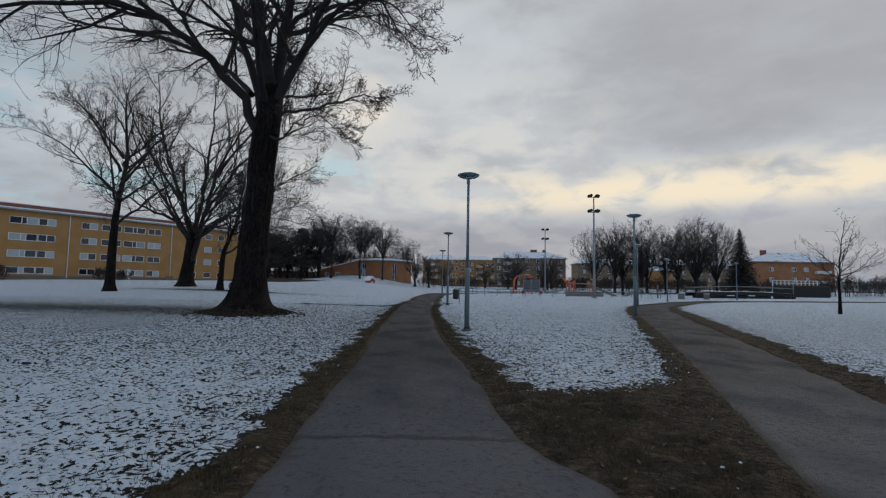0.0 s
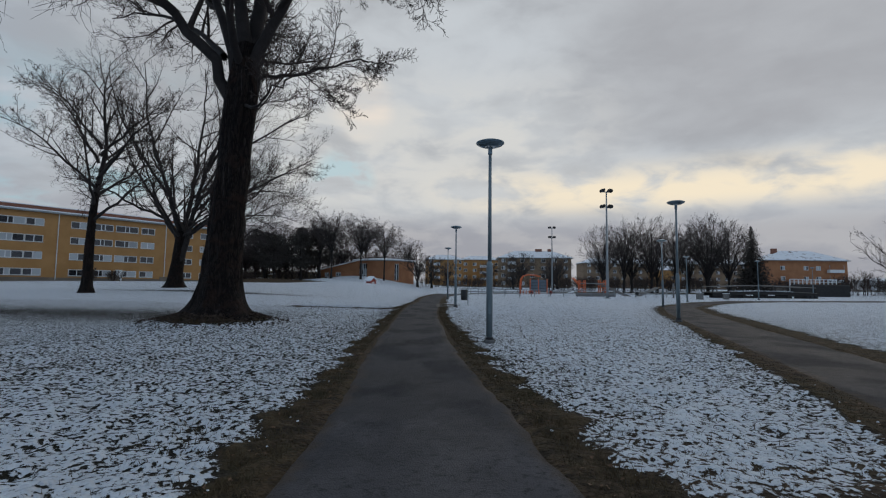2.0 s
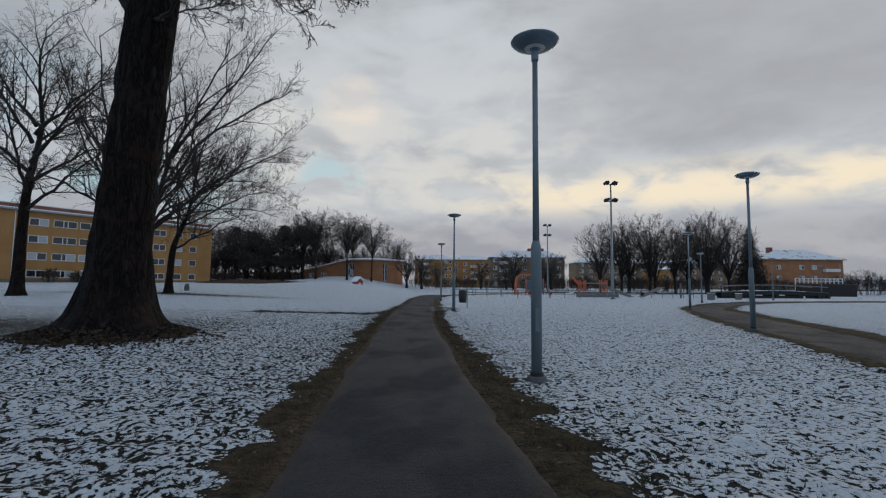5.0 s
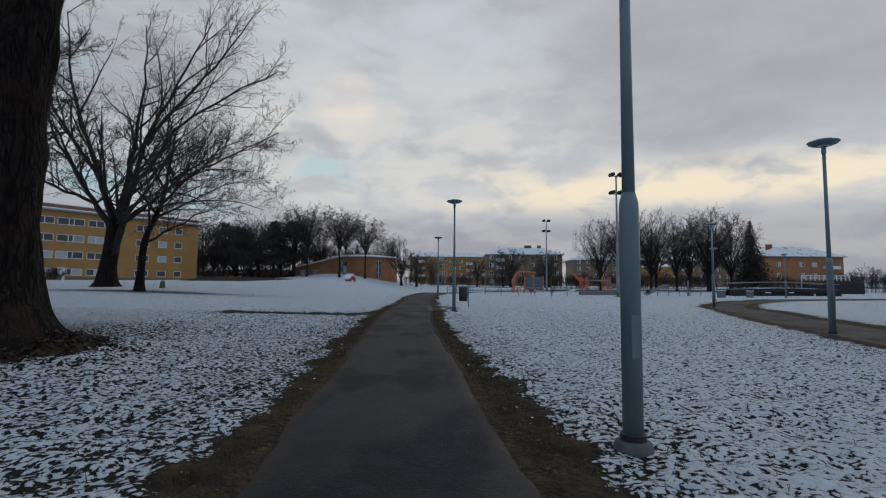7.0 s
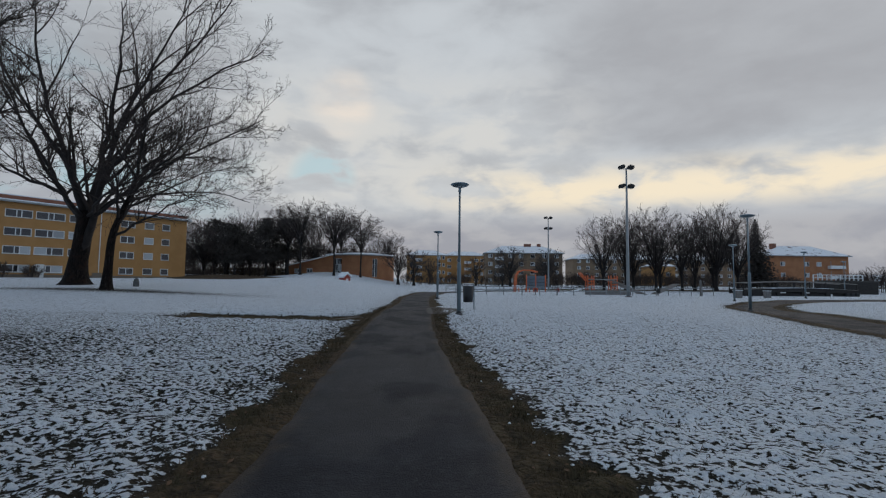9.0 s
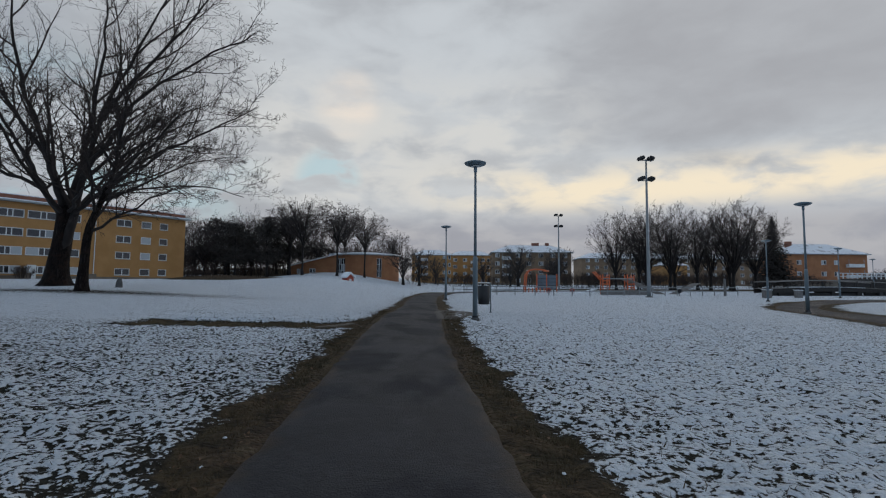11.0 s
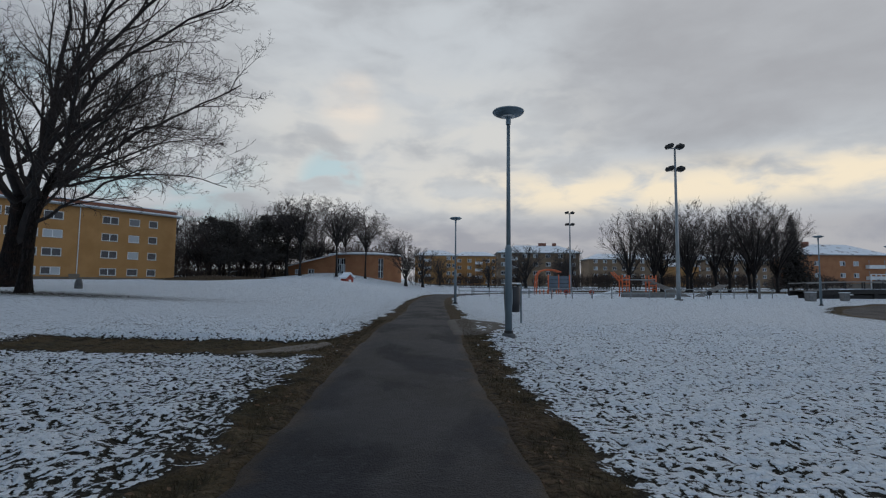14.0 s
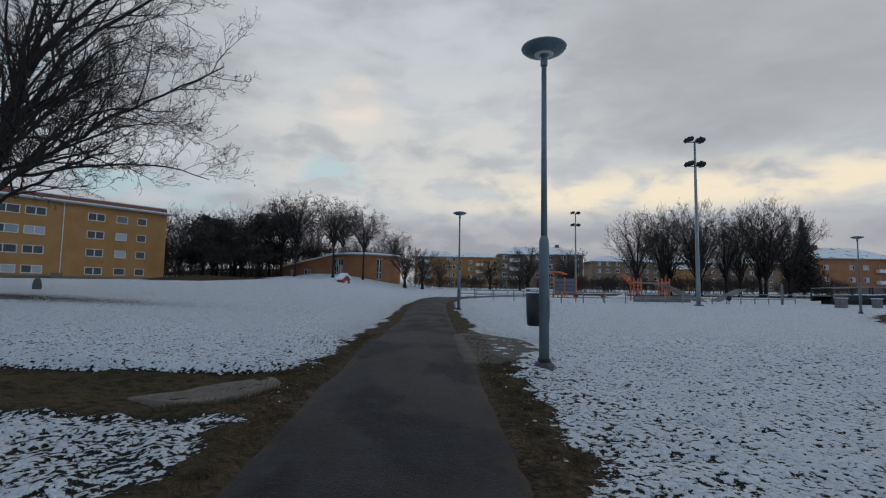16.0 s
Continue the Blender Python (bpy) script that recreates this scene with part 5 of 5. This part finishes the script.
def climbing_arch():
    x, y = 16.5, 100.7
    root = thing("climbing_arch", pose(x, y, lz(x, y)), "orange arched climbing frame with blue-grey panels", "climbing frame", "playground equipment")
    for dy in (0.0, 1.4):
        pts = [(0.0, dy, -0.2), (0.1, dy, 1.8), (0.25, dy, 3.0), (0.7, dy, 3.65), (1.6, dy, 3.9), (3.0, dy, 3.85), (4.0, dy, 3.55)]
        bars(root, "arch", [pts], 0.11, "orange", "bent orange tube")
    bars(root, "rung", [[(px, 0, pz), (px, 1.4, pz)] for px, pz in ((0.12, 2.0), (0.3, 3.1), (0.9, 3.75), (1.6, 3.9), (2.4, 3.88), (3.2, 3.8))], 0.05, "orange")
    bars(root, "post", [[(px, 0.2, -0.2), (px, 0.2, 3.1)] for px in (2.0, 3.65, 5.4)], 0.10, "orange")
    for a in (2.12, 3.77):
        part("panel", Shape().box(a, a + 1.5, 0.14, 0.26, 0.55, 2.9, bevel=0.03), "panel", root, "blue-grey panel")
        for k in range(1, 4):
            part("panel_strip", Shape().box(a + 0.02, a + 1.48, 0.10, 0.135, 0.55 + 0.58 * k, 0.61 + 0.58 * k), "rubber", root)
    bars(root, "short_post", [[(px, -0.9, -0.2), (px, -0.9, 0.75)] for px in (0.4, 1.0, 1.6, 2.3, 3.0, 3.7)], 0.09, "orange")


climbing_arch()


def climbing_tower():
    x, y = 23.0, 84.6
    root = thing("climbing_tower", pose(x, y, lz(x, y)), "orange climbing tower with sloping ladders and bars", "climbing frame", "playground equipment")
    for ox in (0.9, 4.3):
        bars(root, "post", [[(ox + dx, dy, -0.2), (ox + dx, dy, 2.7)] for dx in (0, 0.9) for dy in (0, 0.9)], 0.085, "orange")
        for z in (0.5, 0.95, 1.4, 1.85, 2.3):
            bars(root, "rung", [[(ox, 0, z), (ox + 0.9, 0, z)]], 0.06, "orange")
        part("deck", Shape().box(ox - 0.05, ox + 0.95, -0.05, 0.95, 1.15, 1.25), "grey_timber", root)
    bars(root, "slide_rail", [[(-0.2, 0, 3.1), (0.9, 0, 1.9)], [(-0.2, 0.9, 3.1), (0.9, 0.9, 1.9)]], 0.09, "orange")
    bars(root, "beam", [[(0.9, dy, 2.15), (5.2, dy, 2.15)] for dy in (0, 0.9)], 0.07, "galvanised", "grey steel beam")
    bars(root, "sloping_pole", [[(4.0, dy, 2.1), (9.2, dy - 0.6, -0.1)] for dy in (-0.9, -0.3, 0.3, 0.9, 1.5)], 0.07, "grey_timber", "grey sloping pole")
    bars(root, "sloping_pole", [[(10.2, dy, -0.1), (14.0, dy + 0.2, 1.6)] for dy in (-0.9, -0.3, 0.3, 0.9)], 0.07, "grey_timber", "grey sloping pole")
    part("ramp", Shape().box(-3.4, -0.2, -0.6, 0.6, -0.06, 0.06, pose(0, 0, 0.75, 0, -14, 0)), "snow", root, "snowy ramp board")


climbing_tower()

tagged(new("low_wall", Shape().box(0, 6.3, 0, 0.6, -0.4, 0.62, bevel=0.04).mesh("low_wall", M["concrete"])), "low grey concrete wall at the edge of the playground", "wall").matrix_basis = pose(22.0, 79.6, lz(25, 79.6), 0, 0, 4)


def railing(name, a, b, posts, top, label, mat="galvanised"):
    a, b = Vector(a), Vector(b)
    root = thing(name, pose(a.x, a.y, 0), label, "railing", "playground railings")
    pts = [(a.lerp(b, i / (posts - 1))) for i in range(posts)]
    loc = [Vector((p.x - a.x, p.y - a.y, lz(p.x, p.y))) for p in pts]
    for p in loc:
        part("post", Shape().tube([p + Vector((0, 0, -0.3)), p + Vector((0, 0, top))], 0.055, 8), mat, root)
    for h in (top, top * 0.52):
        part("rail", Shape().tube([p + Vector((0, 0, h)) for p in loc], 0.045, 6), mat, root)


railing("railing", (4.6, 80.5), (11.6, 71.2), 5, 1.0, "grey steel tube railing round the playground")
railing("railing", (11.6, 71.2), (22.6, 74.2), 6, 1.0, "grey steel tube railing round the playground")
railing("railing", (24.6, 74.8), (38.5, 78.2), 9, 1.0, "grey steel tube railing round the playground")
railing("railing", (4.0, 96.0), (15.0, 95.0), 6, 1.0, "grey steel tube railing round the playground")
root = thing("marker_post", pose(35.5, 76.0, lz(35.5, 76.0)), "tall weathered grey post beside the railing", "post", "posts by the playground")
part("shaft", Shape().lathe([(0.13, -0.3), (0.13, 1.9), (0.09, 2.1)], 12), "concrete", root)
for x, y, mat in ((13.9, 74.4, "red_paint"), (16.8, 75.0, "red_paint"), (30.0, 76.0, "rubber")):
    root = thing("bollard", pose(x, y, lz(x, y)), "short post with a round " + ("red" if mat == "red_paint" else "black") + " disc in the snow", "post", "posts by the playground")
    part("shaft", Shape().lathe([(0.05, -0.3), (0.05, 0.42), (0.03, 0.45)], 10), "galvanised", root)
    disc = Shape().lathe([(0.02, -0.06), (0.24, -0.06), (0.27, 0.0), (0.24, 0.06), (0.02, 0.06)], 18)
    part("disc", disc, mat, root, "round painted disc", m=pose(0, -0.02, 0.62, 90, 0, 0))
    part("hub", Shape().lathe([(0.02, -0.08), (0.10, -0.08), (0.10, 0.08), (0.02, 0.08)], 12), "rubber", root, m=pose(0, -0.02, 0.62, 90, 0, 0))


def ramp_bridge():
    x, y = 42.8, 78.4
    root = thing("footbridge", pose(x, y, lz(50, 79), 0, 0, 9), "long low dark timber footbridge with grey handrails", "bridge")
    n, ln = 14, 18.6
    line = [(ln * i / n, 0.85 + 0.28 * math.sin(math.pi * i / n)) for i in range(n + 1)]
    for dy, name in ((0.0, "beam"), (2.4, "beam")):
        s = Shape()
        for px, pz in line:
            s.v += [(px, dy, pz - 0.55), (px, dy + 0.22, pz - 0.55), (px, dy + 0.22, pz), (px, dy, pz)]
        for i in range(n):
            for k in range(4):
                a, b = i * 4 + k, i * 4 + (k + 1) % 4
                s.f.append((a, b, b + 4, a + 4))
        s.f += [(3, 2, 1, 0), (n * 4, n * 4 + 1, n * 4 + 2, n * 4 + 3)]
        part(name, s, "timber", root, "dark timber edge beam")
    deck = part("deck", Shape().box(0, 0.01, 0, 0.01, -0.5, -0.49), "timber", root)
    for i in range(90):
        px = ln * (i + 0.5) / 90
        k = min(int(px / ln * n), n - 1)
        u = px / ln * n - k
        pz = line[k][1] + (line[k + 1][1] - line[k][1]) * u
        part("plank", Shape().box(px - 0.11, px + 0.11, -0.05, 2.68, pz, pz + 0.05), "snow" if 20 < i < 70 else "grey_timber", deck)
    for dy in (0.1, 2.5):
        for i in range(0, n + 1, 2):
            px, pz = line[i]
            part("post", Shape().box(px - 0.06, px + 0.06, dy - 0.05, dy + 0.05, pz, pz + 0.85), "timber", root)
        part("handrail", Shape().tube([(px, dy, pz + 0.87) for px, pz in line], 0.07, 6), "grey_timber", root, "weathered handrail")
    for px in (1.5, 5.5, 9.5, 13.5, 17.5):
        part("pier", Shape().box(px - 0.25, px + 0.25, 0.05, 2.5, -0.8, 0.6), "timber", root)
    # dark boards added under the deck to stand for the shade there
    for px in (2.0, 5.5, 9.0, 12.5, 16.4):
        part("skirt_board", Shape().box(px - 1.74, px + 1.74, 0.24, 0.30, -0.5, 0.42), "timber", root)
    for px in (16.6, 17.4, 18.2):
        part("skirt_block", Shape().box(px - 0.3, px + 0.3, -0.35, 0.0, -0.4, 0.5, bevel=0.05), "rubber", root)


ramp_bridge()


def pale_fence():
    root = thing("white_fence", pose(70.3, 100, lz(75, 100) + 1.5, 0, 0, 4), "white picket fence on a bank beyond the footbridge", "fence")
    part("bank", Shape().box(-0.5, 11.5, -1.6, -0.3, -2.2, 0.95, bevel=0.3), "timber", root, "dark clipped hedge")
    for i in range(12):
        px = i * 0.9
        part("post", Shape().box(px - 0.08, px + 0.08, -0.06, 0.06, -2.0, 1.95), "white", root)
    for z in (1.35, 1.88):
        part("rail", Shape().box(0, 9.9, -0.03, 0.03, z, z + 0.12), "white", root)


pale_fence()
for x, y, w, h in ((36.0, 69.5, 0.7, 0.85), (40.2, 70.5, 0.6, 0.8)):
    root = thing("utility_box", pose(x, y, lz(x, y)), "small grey box beside the footpath", "utility box", "boxes by the path")
    part("body", Shape().box(-w / 2, w / 2, -w / 2, w / 2, -0.2, h, bevel=0.05), "concrete", root)
    part("lid", Shape().box(-w / 2 - 0.03, w / 2 + 0.03, -w / 2 - 0.03, w / 2 + 0.03, h, h + 0.06, bevel=0.02), "snow", root, "snow on top")


def standing_stone():
    s = Shape()
    s.lathe([(0.34, -0.2), (0.36, 0.1), (0.33, 0.55), (0.24, 0.85), (0.08, 0.98)], 12)
    s.v = [(x * (1 + 0.25 * float(vnoise(z * 3 + 9, x * 5))), y * 0.7 * (1 + 0.3 * float(vnoise(z * 2, y * 5 + 4))), z) for x, y, z in s.v]
    ob = tagged(new("stone", s.mesh("stone", M["stone"], True)), "small dark upright stone on the snowy lawn", "stone")
    ob.matrix_basis = pose(-23.7, 57.0, lz(-23.7, 57)) @ Matrix.Scale(0.72, 4)


standing_stone()

# bushes before the flats, by the school and among the far houses
face = Vector((0.806, -0.592, 0))


def by_block(s, out):
    p = Vector((-46.5, 112.7, 0)) - back * s + face * out
    return p.x, p.y


make_bushes([(*by_block(24.5, 3.0), 1.0), (*by_block(28.2, 3.2), 1.15), (*by_block(42.5, 3.0), 1.3), (*by_block(-1.5, 1.0), 1.2), (*by_block(-3.0, 3.0), 0.8)], 81, 2.6, 1.9, "dense bare red-brown bush before the flats", "bushes by the flats")
make_bushes([(2.0, 150, 1.0), (9.0, 158, 1.1), (14.0, 165, 1.2), (-4.0, 140, 0.9), (22.0, 162, 1.2), (30, 158, 1.2), (39.0, 150, 1.3), (43.0, 146, 1.2), (52, 150, 1.4), (58, 148, 1.4), (64, 150, 1.4), (70, 150, 1.4), (76, 150, 1.4), (82, 152, 1.3), (48, 158, 1.3), *[(30 + 4.3 * i, 138 + (i * 7 % 6), 1.0 + 0.1 * (i % 4)) for i in range(13)], *[(-1 + 6.0 * i, 150 + (i * 5 % 9), 1.0) for i in range(5)],
             (116, 160, 0.9), (121.5, 164, 0.8), (103, 150, 1.2), (108, 154, 1.1), (128, 160, 0.9), *[(88 + 6.5 * i, 112 + 3.2 * i, 1.2 + 0.25 * (i % 3)) for i in range(10)]], 82, 4.5, 3.2, "bare brown shrub beyond the playground", "far shrubs")
make_bushes([(112, 118, 1.0), (117, 121, 1.1), (123, 124, 1.0), (130, 128, 1.1), (-47, 128, 1.2), (-41, 127, 1.0), (-36.5, 128, 1.0), (-52, 124, 1.2), (-58, 130, 1.4), *[(-66 + 5.2 * i, 150 + (i * 7 % 5), 2.5) for i in range(11)], *[(-60 + 6.1 * i, 138 + (i * 5 % 4), 1.9) for i in range(5)]], 83, 6.0, 3.4, "broad dark bare thicket", "thickets")

# earth bank and leaf mulch


def mulch():
    s, r = Shape(), random.Random(9)
    for _ in range(2600):
        a, q = r.uniform(0, 6.283), abs(r.gauss(0, 1.0))
        rad = 1.0 + 0.62 * q
        if rad > 2.6:
            continue
        x, y = -7.2 + rad * math.cos(a), 20.1 + rad * math.sin(a)
        z = lz(x, y) + 0.03 + r.uniform(0, 0.09) * max(0, 2.2 - rad)
        w = r.uniform(0.03, 0.075)
        m = pose(x, y, z, r.uniform(-50, 50), r.uniform(-50, 50), r.uniform(0, 360))
        s.quad(*[m @ Vector(p) for p in ((-w, 0, 0), (0, -w * 0.6, 0.01), (w, 0, 0), (0, w * 0.6, 0.01))])
    tagged(new("leaf_litter", s.mesh("leaf_litter", M["mulch"])), "dark fallen leaves heaped round the trunk", "leaf litter", kind="stuff")


mulch()


def verge_growth():
    """Grass blades and dead leaves on the bare verges, and blades through the snow."""
    r = np.random.default_rng(3)
    n = 700000
    y = 0.3 + 39.7 * r.random(n) ** 1.4
    x = np.interp(y, [m[1] for m in MAIN], [m[0] for m in MAIN]) + r.uniform(-2.6, 2.9, n) + np.where(r.random(n) < 0.25, r.uniform(0, 6, n), 0)
    cover, mud, gap = covers(x, y)
    keep = (gap > 0.015) & (r.random(n) < np.where(cover < 0.1, 0.75 - 0.30 * mud, 0.05)) & (r.random(n) < np.where(cover < 0.1, 1.0, step(y, 30, 3)))
    x, y, cover = x[keep], y[keep], cover[keep]
    k = len(x)
    z = land(x, y)
    h = r.uniform(0.022, 0.065, k)
    a = r.uniform(0, 6.283, k)
    lean = r.uniform(0.2, 1.1, k)
    b = r.uniform(0, 6.283, k)
    w = r.uniform(0.003, 0.0065, k)
    base = np.stack([x, y, z - 0.012], -1)
    side = np.stack([np.cos(a) * w, np.sin(a) * w, 0 * w], -1)
    tip = base + np.stack([np.cos(b) * h * lean, np.sin(b) * h * lean, h + 0.012], -1)
    verts = np.stack([base - side, base + side, tip], 1).reshape(-1, 3)
    me = bpy.data.meshes.new("grass")
    me.vertices.add(len(verts))
    me.vertices.foreach_set("co", verts.ravel())
    me.loops.add(3 * k)
    me.loops.foreach_set("vertex_index", np.arange(3 * k))
    me.polygons.add(k)
    me.polygons.foreach_set("loop_start", np.arange(0, 3 * k, 3))
    me.update(calc_edges=True)
    me.materials.append(M["blade"])
    tagged(new("grass", me), "short brown and green winter grass along the path", "grass", kind="stuff")
    s, q = Shape(), random.Random(4)
    done = 0
    xs, ys = r.uniform(-3.2, 6.5, 9000), r.uniform(0.4, 38, 9000)
    c2, _, g2 = covers(xs, ys)
    for px, py, c, g in zip(xs, ys, c2, g2):
        if c > 0.15 or g < -0.12 or (g < 0.02 and q.random() > 0.12) or done > 1500:
            continue
        done += 1
        w = q.uniform(0.012, 0.035)
        m = pose(px, py, lz(px, py) + 0.022, q.uniform(-25, 25), q.uniform(-25, 25), q.uniform(0, 360))
        s.quad(*[m @ Vector(p) for p in ((-w, 0, 0), (0, -w * 0.55, 0.006), (w, 0, 0.004), (0, w * 0.55, 0.008))])
    tagged(new("fallen_leaves", s.mesh("fallen_leaves", M["leaf"])), "scattered dead brown leaves on the verges", "leaves", kind="stuff")


verge_growth()


def snow_clods():
    """Loose lumps of snow lying on the dark verges."""
    s, q = Shape(), random.Random(14)
    xs, ys = np.random.default_rng(8).uniform(-4, 7, 5000), np.random.default_rng(9).uniform(1.5, 36, 5000)
    c2, _, g2 = covers(xs, ys)
    done = 0
    for px, py, c, g in zip(xs, ys, c2, g2):
        if c > 0.1 or g < 0.12 or g > 0.55 or q.random() > 0.5 or done > 70:
            continue
        done += 1
        w = q.uniform(0.008, 0.021)
        i = len(s.v)
        z = lz(px, py) + 0.012
        for ring, hh in ((1.0, 0.0), (0.75, 0.55), (0.3, 0.8)):
            for k in range(6):
                a = k * math.pi / 3 + q.uniform(-0.2, 0.2)
                rr = w * ring * q.uniform(0.7, 1.25)
                s.v.append((px + rr * math.cos(a), py + rr * math.sin(a), z + hh * w * 0.8))
        for r in range(2):
            for k in range(6):
                a, b = i + r * 6 + k, i + r * 6 + (k + 1) % 6
                s.f.append((a, b, b + 6, a + 6))
        s.f.append(tuple(i + 12 + k for k in range(6)))
    tagged(new("snow_clods", s.mesh("snow_clods", M["snow"], True)), "small clods of snow scattered on the verge", "snow", kind="stuff")


snow_clods()
